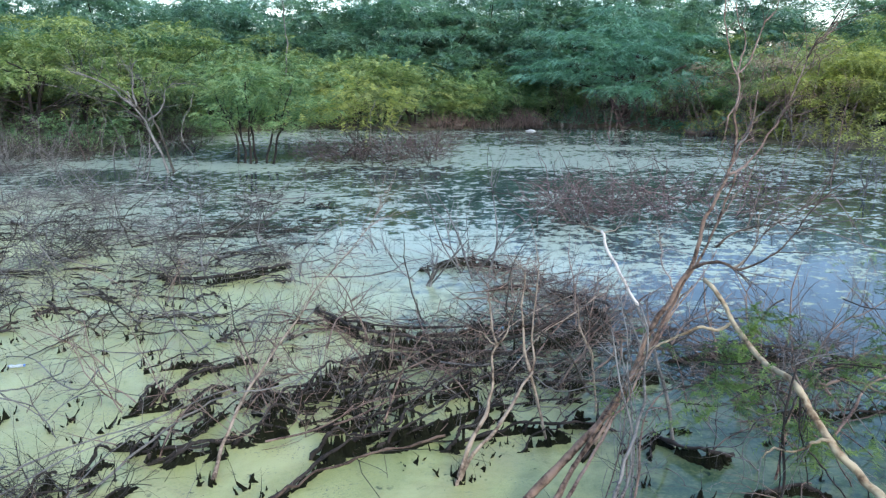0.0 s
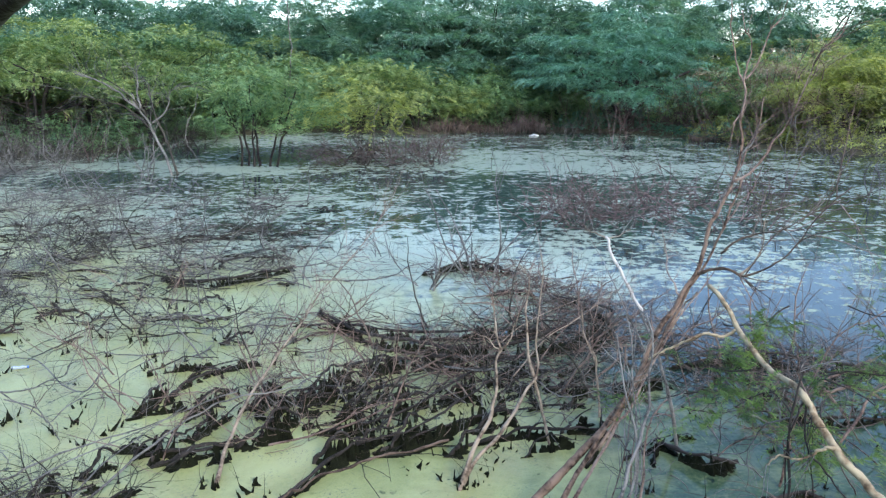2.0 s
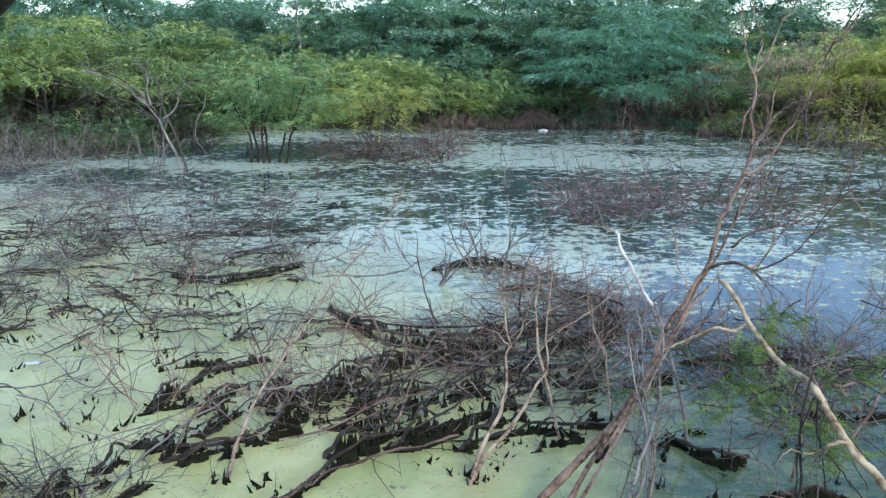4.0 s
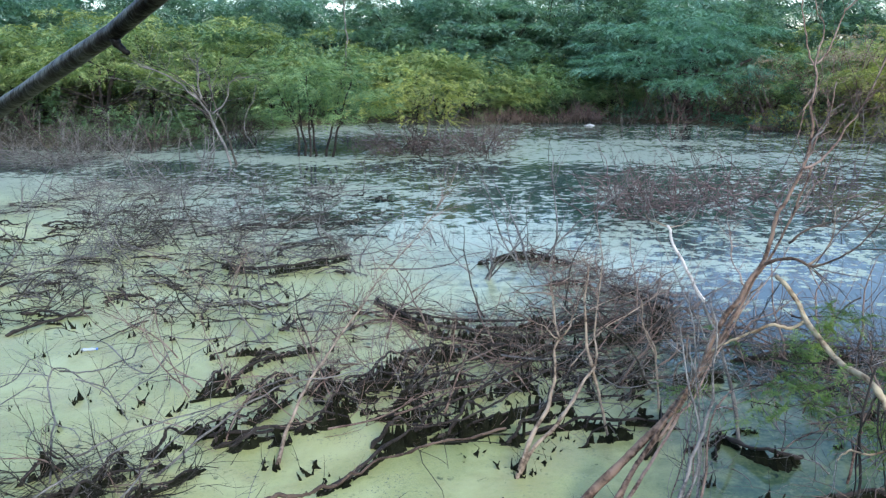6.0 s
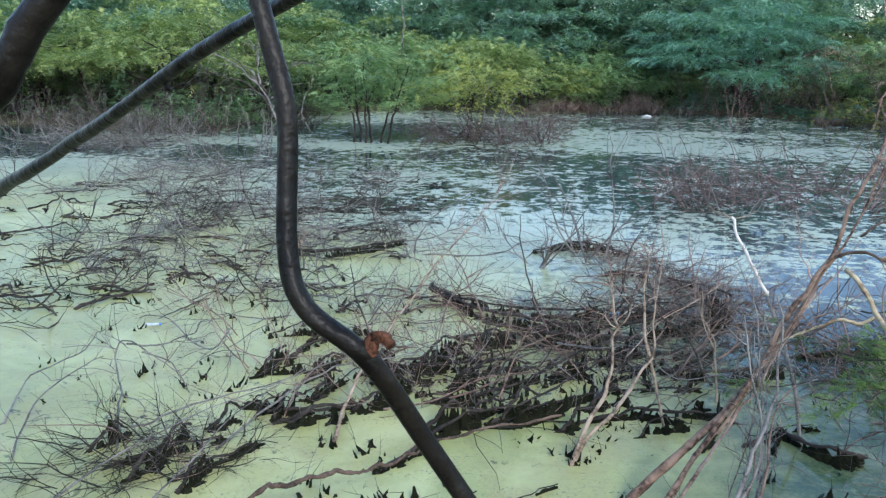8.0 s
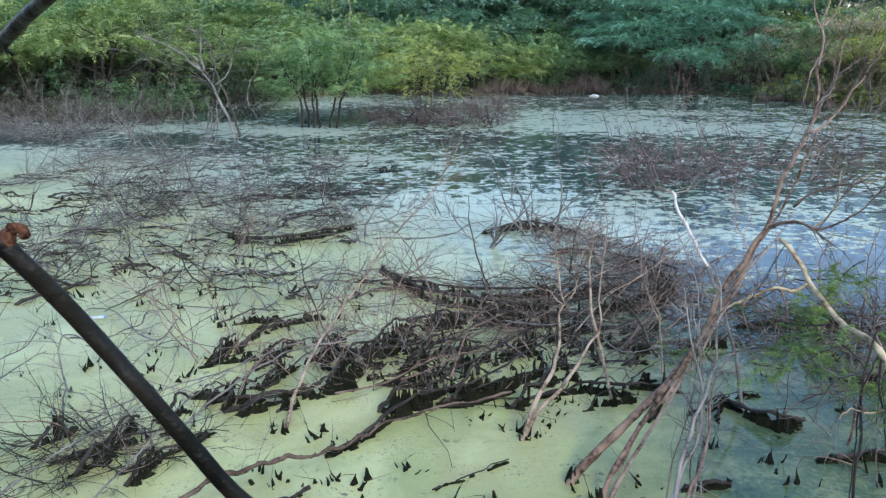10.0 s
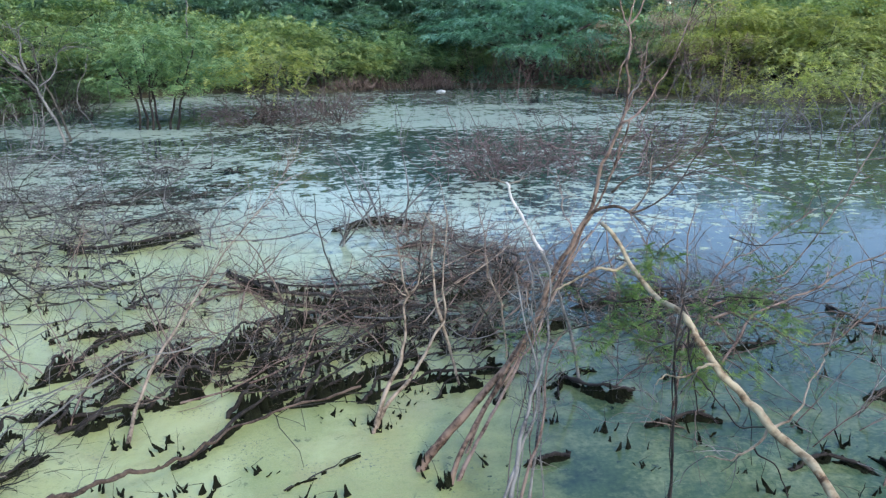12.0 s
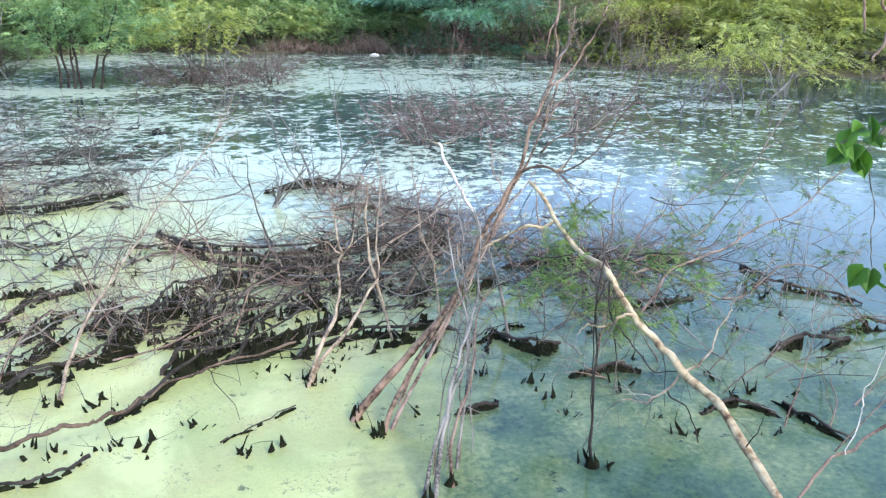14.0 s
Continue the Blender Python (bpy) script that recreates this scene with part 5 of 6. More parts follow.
def ragged_ridge(name, rng, line, r, hang, tall=0.15):
    """Drying algae under a log: scraps that hang to the water, some peaked, some like torn cloth, over a low broken mat."""
    dense = curve_through(line[::2], 12)
    along = np.gradient(dense, axis=0)
    length = float(np.linalg.norm(along, axis=1).sum())
    rows, busy = [], np.cumsum(rng.normal(0, 1, 200))
    for k in range(max(8, int(length / 0.016 * hang))):
        i = int(rng.integers(0, len(dense)))
        if math.sin(busy[i % 200] * 0.45) < -0.5:
            continue
        p, turn = dense[i], math.atan2(along[i][1], along[i][0]) + rng.normal(0, 0.25)
        drawn = rng.random()
        top = min(max(p[2], 0.0) + 0.5 * r, tall) * rng.uniform(0.35, 1.15) + rng.uniform(0.0, 0.15) * tall
        top *= 0.3 + 0.75 * abs(math.sin(0.4 * busy[(i // 3 + 50) % 200]))
        shift = rng.normal(0, 0.55 * r, 2)
        if drawn < 0.32:
            rows.append(((p[0] + shift[0], p[1] + shift[1], -0.015), (p[0] + rng.normal(0, 0.01), p[1] + rng.normal(0, 0.01), top), rng.uniform(0.008, 0.042), rng.uniform(0.2, 0.5) * r, turn, 0.05))
        elif drawn < 0.6:
            rows.append(((p[0], p[1], -0.015), (p[0], p[1], top * 0.9), rng.uniform(0.012, 0.04), rng.uniform(0.2, 0.4) * r, turn, 0.6))
        else:
            rows.append(((p[0] + shift[0], p[1] + shift[1], -0.012), (p[0], p[1], 0.012 + 0.4 * r * rng.random()), rng.uniform(0.03, 0.10), rng.uniform(0.3, 0.8) * r, turn, 0.45))
    bm = cones_mesh(name, rng, rows)
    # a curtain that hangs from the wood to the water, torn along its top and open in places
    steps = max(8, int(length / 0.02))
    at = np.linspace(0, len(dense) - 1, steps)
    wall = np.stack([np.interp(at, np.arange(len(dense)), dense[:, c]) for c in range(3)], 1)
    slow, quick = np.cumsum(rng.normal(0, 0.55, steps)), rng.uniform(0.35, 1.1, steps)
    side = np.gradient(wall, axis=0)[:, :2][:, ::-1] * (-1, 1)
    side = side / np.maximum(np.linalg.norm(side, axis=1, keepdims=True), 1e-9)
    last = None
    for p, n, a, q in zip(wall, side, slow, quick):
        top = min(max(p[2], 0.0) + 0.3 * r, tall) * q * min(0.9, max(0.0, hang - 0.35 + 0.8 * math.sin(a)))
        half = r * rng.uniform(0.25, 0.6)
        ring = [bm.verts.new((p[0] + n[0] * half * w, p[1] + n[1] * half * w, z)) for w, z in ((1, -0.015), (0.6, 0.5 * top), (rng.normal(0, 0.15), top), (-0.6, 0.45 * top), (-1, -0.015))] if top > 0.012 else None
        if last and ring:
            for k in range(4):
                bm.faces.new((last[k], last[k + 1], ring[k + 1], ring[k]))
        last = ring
    return bm


def algae_collar(parent, seed, x, y, r):
    """Dried algae round the foot of a stem."""
    rng = np.random.default_rng(seed)
    rows = []
    for _ in range(5):
        a = rng.uniform(0, 6.3)
        rows.append(((x + r * math.cos(a), y + r * math.sin(a), -0.02), (x + 0.4 * r * math.cos(a), y + 0.4 * r * math.sin(a), rng.uniform(0.03, 0.11)), rng.uniform(0.015, 0.035), 0.014, a + 1.57, 0.15))
    tagged(part("algae", cones_mesh("algae", rng, rows), ALGAE, parent, "dark algae round the foot"), kind="stuff")


for n, (owner, x, y, r) in enumerate([(leaning, 0.36, 4.0, 0.035), (leaning, 0.46, 3.79, 0.03), (leaning, 0.50, 3.81, 0.025), (forked, 0.11, 4.52, 0.025), (pale, -1.45, 4.45, 0.02), (grey_stems, 0.8, 3.25, 0.03),
                                      (grey_stems, 0.66, 3.15, 0.03), (forked, 0.73, 4.97, 0.02), (standing, 1.61, 3.28, 0.03)]):
    algae_collar(owner, 300 + n, x, y, r)


named_props = []


def drift_log(seed, points, r0, r1, label="half-sunk dark log hung with drying algae", wood=None, hang=0.5, twiggy=0, tall=0.15):
    """A half-sunk log with algae hanging from it to the water."""
    rng = np.random.default_rng(seed)
    ob = thing("drift_log", label, "log", "half-sunk logs in the scum")
    line = bough(ob, "wood", points, r0 * (0.42 if hang > 0.3 else 1), r1 * (0.42 if hang > 0.3 else 1), wood or (BARK_DARK if hang > 0.3 else BARK_DUSK), seed, 8, 0.006, steps=9, lumpy=0.3 if r0 > 0.011 else 0.12)
    if hang > 0.3:
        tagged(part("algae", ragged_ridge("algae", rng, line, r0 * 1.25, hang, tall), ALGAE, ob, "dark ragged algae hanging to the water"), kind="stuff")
    if twiggy:
        twigs_on(ob, [line], seed + 500, twiggy, 0.32, 0.0024, BARK_GREY if seed % 3 else BARK_PINK, 0.03, 1, begin=0.0)
    return ob


drift_log(101, [(-2.3, 2.9, 0.0), (-1.57, 3.30, 0.32), (-1.45, 3.47, 0.31), (-1.29, 3.65, 0.28), (-1.13, 3.80, 0.23), (-1.04, 3.89, 0.20), (-0.88, 4.04, 0.23), (-0.62, 4.25, 0.25), (-0.42, 4.41, 0.25), (0.00, 4.70, 0.21)], 0.016, 0.008, "long thin brown branch propped over the scum", BARK_UMBER, 0.2, 2)
for x, y in [(-1.35, 3.85), (-1.12, 3.9), (-0.98, 3.92), (-0.9, 3.9), (-0.6, 4.05)]:
    named_props.append((x, y))
drift_log(102, [(-1.11, 4.17, 0.00), (-0.98, 4.33, 0.05), (-0.71, 4.75, 0.10), (-0.46, 4.87, 0.15), (-0.19, 4.96, 0.20), (0.18, 5.36, 0.25), (0.47, 5.69, 0.25)], 0.035, 0.016, hang=0.7, twiggy=2)
drift_log(103, [(-2.13, 4.88, 0.02), (-1.91, 4.85, 0.04), (-1.69, 4.92, 0.05), (-1.43, 5.03, 0.04)], 0.035, 0.028, hang=0.9)
drift_log(104, [(-1.67, 3.55, 0.02), (-1.52, 3.58, 0.03), (-1.31, 3.60, 0.05), (-1.14, 3.80, 0.02)], 0.02, 0.026, hang=0.4)
drift_log(105, [(-0.44, 3.86, 0.0), (-0.25, 3.98, 0.012), (-0.02, 4.17, 0.03)], 0.012, 0.008, "floating dark twig in the scum", hang=0.4)
drift_log(106, [(3.52, 4.47, 0.00), (3.74, 4.46, 0.11), (3.87, 4.41, 0.11), (4.17, 4.53, 0.02)], 0.05, 0.035, hang=0.9, twiggy=4)
drift_log(107, [(4.08, 4.69, 0.00), (4.33, 4.69, 0.09), (4.50, 4.68, 0.10), (4.76, 4.63, 0.03)], 0.035, 0.03, hang=0.7, twiggy=3)
drift_log(108, [(4.26, 6.20, 0.02), (4.33, 5.65, 0.05), (4.55, 5.41, 0.05), (4.81, 5.16, 0.03)], 0.035, 0.025, hang=0.9)
drift_log(109, [(3.08, 3.71, 0.03), (3.13, 3.47, 0.05), (3.21, 3.27, 0.03)], 0.028, 0.022, hang=0.9)
drift_log(110, [(1.49, 5.05, 0.02), (1.70, 4.72, 0.10), (1.93, 4.76, 0.02)], 0.04, 0.03, hang=0.9, twiggy=3)
drift_log(111, [(0.99, 3.95, 0.01), (1.11, 3.96, 0.05), (1.26, 4.00, 0.03)], 0.032, 0.028, hang=0.8)
drift_log(112, [(-1.95, 4.69, 0.00), (-1.72, 4.79, 0.06), (-1.50, 4.95, 0.05)], 0.032, 0.028, hang=0.9)
drift_log(113, [(-0.97, 5.18, 0.00), (-0.67, 5.19, 0.08), (-0.27, 5.39, 0.12), (0.21, 5.96, 0.18), (0.56, 6.29, 0.20)], 0.034, 0.02, hang=0.8, twiggy=3)
drift_log(114, [(-2.18, 4.28, 0.02), (-1.88, 4.74, 0.22), (-1.53, 4.87, 0.40), (-1.19, 4.90, 0.45), (-0.92, 5.31, 0.40)], 0.009, 0.004, "thin grey branch propped over the scum", BARK_GREY, 0.2, 3)
drift_log(115, [(-2.79, 4.34, 0.10), (-2.44, 4.51, 0.20), (-1.90, 4.64, 0.35), (-1.35, 4.79, 0.50)], 0.009, 0.004, "thin grey branch propped over the scum", BARK_GREY, 0.2, 3)
drift_log(116, [(-3.49, 9.26, 0.03), (-2.87, 9.02, 0.08), (-2.39, 9.31, 0.10), (-1.97, 9.83, 0.06)], 0.05, 0.035, hang=0.8, twiggy=4)
drift_log(117, [(-1.35, 7.95, 0.05), (-0.78, 7.08, 0.10), (-0.13, 6.79, 0.12), (0.49, 6.71, 0.15), (1.14, 6.97, 0.25), (1.57, 7.57, 0.20)], 0.045, 0.035, hang=0.8, twiggy=4)
drift_log(118, [(-0.2, 9.9, 0.0), (0.2, 10.1, 0.03), (0.5, 10.15, 0.05), (0.75, 10.0, 0.02)], 0.022, 0.016, hang=0.6, twiggy=2, tall=0.06)
drift_log(119, [(-0.5, 4.9, 0.01), (-0.2, 5.1, 0.05), (0.15, 5.35, 0.06), (0.6, 5.6, 0.04), (1.1, 5.7, 0.03)], 0.03, 0.02, hang=0.85, twiggy=3)
drift_log(120, [(-1.6, 5.9, 0.01), (-1.2, 5.7, 0.06), (-0.8, 5.8, 0.1), (-0.5, 6.1, 0.08)], 0.03, 0.02, hang=0.85, twiggy=3)

for n, pts in enumerate([[(-1.5, 7.6, 0.02), (-0.9, 7.35, 0.1), (-0.2, 7.2, 0.08), (0.5, 7.25, 0.1), (1.1, 7.4, 0.05)], [(-0.9, 6.5, 0.02), (-0.4, 6.45, 0.1), (0.2, 6.4, 0.14), (0.9, 6.5, 0.08)],
                         [(0.8, 6.0, 0.02), (1.3, 5.9, 0.1), (1.8, 6.1, 0.06)], [(1.4, 7.0, 0.1), (1.65, 7.5, 0.22), (1.55, 8.1, 0.12), (1.2, 8.7, 0.03)], [(2.0, 6.5, 0.02), (2.6, 6.6, 0.12), (3.3, 6.5, 0.08), (3.9, 6.4, 0.02)],
                         [(2.4, 5.5, 0.01), (2.9, 5.4, 0.08), (3.4, 5.5, 0.02)], [(-1.3, 5.25, 0.02), (-1.25, 5.6, 0.1), (-1.1, 6.0, 0.05)], [(-0.75, 5.6, 0.03), (-0.5, 5.75, 0.14), (-0.2, 5.95, 0.05)],
                         [(-2.2, 5.7, 0.02), (-2.1, 6.1, 0.08), (-1.8, 6.5, 0.03)], [(0.9, 9.6, 0.03), (0.3, 9.9, 0.1), (-0.3, 9.6, 0.03)], [(0.5, 8.7, 0.0), (0.75, 8.8, 0.06), (1.0, 8.75, 0.02)],
                         [(0.1, 5.0, 0.0), (0.5, 5.15, 0.06), (0.9, 5.25, 0.05), (1.3, 5.2, 0.0)], [(1.9, 4.3, 0.0), (2.15, 4.35, 0.05), (2.35, 4.3, 0.0)], [(2.5, 3.7, 0.0), (2.75, 3.75, 0.05), (2.95, 3.65, 0.0)]]):
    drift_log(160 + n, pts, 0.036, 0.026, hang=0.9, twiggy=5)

# short crooked snags under thick drapes of algae
rng = np.random.default_rng(78)
for n, (x0, y0, x1, y1) in enumerate([(-1.12, 5.66, -0.88, 5.81), (-1.08, 5.81, -0.83, 6.18), (-0.89, 5.92, -0.68, 6.04), (-1.31, 5.13, -1.11, 5.36), (-1.40, 5.46, -1.40, 5.81), (-1.92, 5.41, -1.77, 5.92), (-1.76, 5.09, -1.70, 5.46), (-2.30, 5.50, -2.29, 5.93), (-0.70, 6.28, -0.44, 6.34), (-0.24, 6.41, -0.05, 6.54), (-0.85, 4.77, -0.61, 4.84),
                                      (-0.60, 4.96, -0.42, 5.13), (-0.37, 4.96, -0.16, 5.22), (-0.37, 5.60, -0.17, 5.65), (0.06, 4.88, 0.20, 5.05), (0.25, 5.22, 0.48, 5.36), (-1.95, 4.73, -1.90, 4.96), (-1.81, 4.69, -1.47, 4.84), (-1.43, 4.96, -1.14, 5.09), (-0.02, 5.76, 0.25, 5.81), (-0.79, 5.50, -0.52, 5.36)]):
    high = rng.uniform(0.10, 0.2)
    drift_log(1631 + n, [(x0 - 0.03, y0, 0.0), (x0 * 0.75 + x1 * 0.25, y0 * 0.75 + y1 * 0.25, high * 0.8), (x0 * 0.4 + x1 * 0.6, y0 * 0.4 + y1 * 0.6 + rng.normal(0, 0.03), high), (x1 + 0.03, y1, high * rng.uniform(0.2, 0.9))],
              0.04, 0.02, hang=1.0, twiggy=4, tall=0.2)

# small snags hung with algae between the fallen branches
rng = np.random.default_rng(77)
for n in range(30):
    x, y = rng.uniform(-2.4, 1.5), rng.uniform(4.85, 6.6)
    a, half = rng.normal(0.5, 0.5), rng.uniform(0.12, 0.36)
    dx, dy = half * math.cos(a), half * math.sin(a)
    drift_log(1531 + n, [(x - dx, y - dy, rng.uniform(0.0, 0.04)), (x - dx * 0.2, y - dy * 0.2 + rng.normal(0, 0.04), rng.uniform(0.04, 0.13)), (x + dx, y + dy, rng.uniform(0.0, 0.18))],
              rng.uniform(0.016, 0.03), 0.008, hang=0.7, twiggy=4, tall=rng.uniform(0.06, 0.13))

# broken driftwood afloat in the tangles
rng = np.random.default_rng(130)
for n in range(120):
    x, y = rng.uniform(-8.8, -1.9), 6.9 + 7.6 * rng.uniform(0, 1) ** 1.3
    a, half = rng.normal(0.05, 0.55), rng.uniform(0.12, 0.5)
    dx, dy, r = half * math.cos(a), half * math.sin(a), rng.uniform(0.008, 0.02)
    drift_log(1131 + n, [(x - dx, y - dy, rng.uniform(-0.02, 0.03)), (x - dx * 0.3, y - dy * 0.2 + rng.normal(0, 0.06), rng.uniform(0.01, 0.06)),
                         (x + dx * 0.4, y + dy * 0.5 + rng.normal(0, 0.06), rng.uniform(0.01, 0.07)), (x + dx, y + dy, rng.uniform(-0.03, 0.1))],
              r, r * 0.6, "broken dark driftwood afloat in the scum", BARK_DARK if n % 3 else BARK_DUSK, hang=0.29, twiggy=1 if n % 3 == 0 else 0)
    if n % 4:
        drift_log(1331 + n, [(x - dx * 1.1, y + 0.08, 0.0), (x, y + 0.02 + rng.normal(0, 0.05), rng.uniform(0.01, 0.04)), (x + dx * 0.9, y + rng.normal(0, 0.1), 0.0)], r, r * 0.6, hang=0.45, tall=0.05)


def algae_stump(seed):
    """A snag of twig standing in a cone of dried algae."""
    rng = np.random.default_rng(seed)
    ob = thing("algae_stump", "small dark snag wrapped in drying algae", "stump", "dark snags in the scum")
    high = rng.uniform(0.025, 0.09)
    rows = [((0, 0, -0.02), (rng.normal(0, 0.03), rng.normal(0, 0.03), high), rng.uniform(0.02, 0.05), rng.uniform(0.01, 0.02), rng.uniform(0, 3), 0.05)]
    for _ in range(int(rng.integers(2, 6))):
        x, y = rng.normal(0, 0.05, 2)
        rows.append(((x, y, -0.02), (x + rng.normal(0, 0.02), y + rng.normal(0, 0.02), high * rng.uniform(0.2, 0.9)), rng.uniform(0.006, 0.035), 0.009, rng.uniform(0, 3), rng.uniform(0, 0.3)))
    for row in rows:
        part("cone", cones_mesh("cone", rng, [row]), ALGAE, ob)
    out = []
    grow(out, rng, rows[0][1], (rng.normal(0, 0.6), rng.normal(0, 0.6), 1), rng.uniform(0.06, 0.26), 0.0022, 1, 0.05, 0.0, 1, 0.5, 0.7, 5)
    part("twig", tubes_mesh("twig", [(p, r) for p, r, _ in out], 3), BARK_DARK, ob)
    return ob


stumps = [algae_stump(200 + k) for k in range(10)]
named_spots = [(-1.53, 4.44), (-1.23, 4.4), (-1.1, 4.33), (-1.47, 3.96), (-0.87, 3.84), (-0.34, 3.72), (-0.15, 3.73), (-0.2, 4.72), (0.0, 4.91), (0.32, 5.0), (0.45, 5.0),
               (0.06, 4.56), (0.26, 4.65), (0.46, 3.8), (0.76, 3.98), (1.3, 4.46), (1.65, 4.05), (1.67, 3.83), (1.56, 4.26), (2.28, 4.97), (2.4, 4.51)]
named_spots += [(2.28, 3.5), (2.22, 3.71), (2.13, 4.08), (2.84, 4.13), (2.96, 3.88), (2.83, 3.41), (3.23, 3.83), (2.81, 3.82), (3.86, 4.23), (3.94, 5.05), (1.61, 3.28),
                (-3.7, 5.19), (-3.21, 4.86), (-3.7, 4.77), (-3.25, 5.29), (-3.48, 6.79), (-2.2, 4.4), (-2.83, 5.19), (-2.18, 4.64), (-1.93, 4.36), (0.12, 4.46), (0.2, 4.52)]
rng = np.random.default_rng(7)
loose = [(rng.uniform(-4.2, 0.2), rng.uniform(5.0, 7.4)) for _ in range(46)] + [(rng.uniform(0.2, 4.2), rng.uniform(4.6, 6.4)) for _ in range(26)] \
    + [(rng.uniform(-6, -2), rng.uniform(6.5, 8.5)) for _ in range(24)]
strew(stumps, named_spots + named_props + loose, "dark snags in the scum", 9, (0.5, 1.15))

for k, pts in enumerate([[(-2.8, 4.15, -0.02), (-3.05, 4.7, 0.15), (-3.25, 5.0, 0.28), (-3.22, 5.1, 0.39), (-3.05, 5.1, 0.3), (-2.89, 5.15, 0.12), (-2.74, 5.06, -0.02)],
                         [(-3.22, 5.1, 0.36), (-3.09, 5.3, 0.28), (-2.91, 5.5, 0.3), (-2.83, 5.6, 0.38)], [(-3.4, 3.97, 0.0), (-3.6, 4.5, 0.12), (-3.6, 5.0, 0.16), (-3.48, 5.2, 0.2)],
                         [(-3.78, 4.42, 0.0), (-3.95, 5.0, 0.1), (-3.8, 5.4, 0.14), (-3.76, 5.6, 0.25)], [(-2.64, 5.61, 0.3), (-2.78, 5.47, 0.2), (-3.5, 6.29, 0.1), (-4.02, 6.7, -0.02)]]):
    ob = thing("arched_twig", "thin arched dead twig standing in the scum", "twig", "fallen twigs in the scum")
    line = bough(ob, "stem", pts, 0.008, 0.004, BARK_GREY, 240 + k, 6, 0.006)
    twigs_on(ob, [line], 250 + k, 8, 0.3, 0.003, BARK_GREY, 0.0, begin=0.1)
near_heap = brush_heap(260, 0.9, 0.22, 40, BARK_DUSK, "low tangle of dark twigs by the bank", fine=0.003, thick=0.007)
near_heap.matrix_basis = pose(-2.5, 4.12, 0)
for x, y, turn in [(-2.85, 3.9, 70), (-2.2, 4.35, 160), (-2.78, 4.18, 50), (-2.49, 4.07, 127)]:
    copy_thing(near_heap, pose(x, y, 0, 0, 0, turn))
drift_log(265, [(-2.75, 4.0, 0.0), (-2.5, 4.15, 0.06), (-2.2, 4.4, 0.04)], 0.03, 0.02, hang=0.9)
drift_log(266, [(-2.3, 3.9, 0.0), (-2.1, 4.15, 0.06), (-1.95, 4.4, 0.03)], 0.028, 0.02, hang=0.9)

drift_log(267, [(-2.99, 4.15, 0.0), (-2.92, 4.27, 0.13), (-2.86, 4.39, 0.08)], 0.036, 0.02, hang=1.0, twiggy=5, tall=0.16)
drift_log(268, [(-2.57, 3.87, 0.0), (-2.50, 3.99, 0.13), (-2.44, 4.11, 0.08)], 0.036, 0.02, hang=1.0, twiggy=5, tall=0.16)
drift_log(269, [(-2.56, 4.27, 0.0), (-2.49, 4.37, 0.13), (-2.42, 4.47, 0.08)], 0.036, 0.02, hang=1.0, twiggy=5, tall=0.16)
drift_log(270, [(-2.21, 3.78, 0.0), (-2.16, 3.91, 0.13), (-2.12, 4.04, 0.08)], 0.036, 0.02, hang=1.0, twiggy=5, tall=0.16)
drift_log(271, [(-2.33, 4.52, 0.0), (-2.26, 4.65, 0.13), (-2.19, 4.78, 0.08)], 0.036, 0.02, hang=1.0, twiggy=5, tall=0.16)

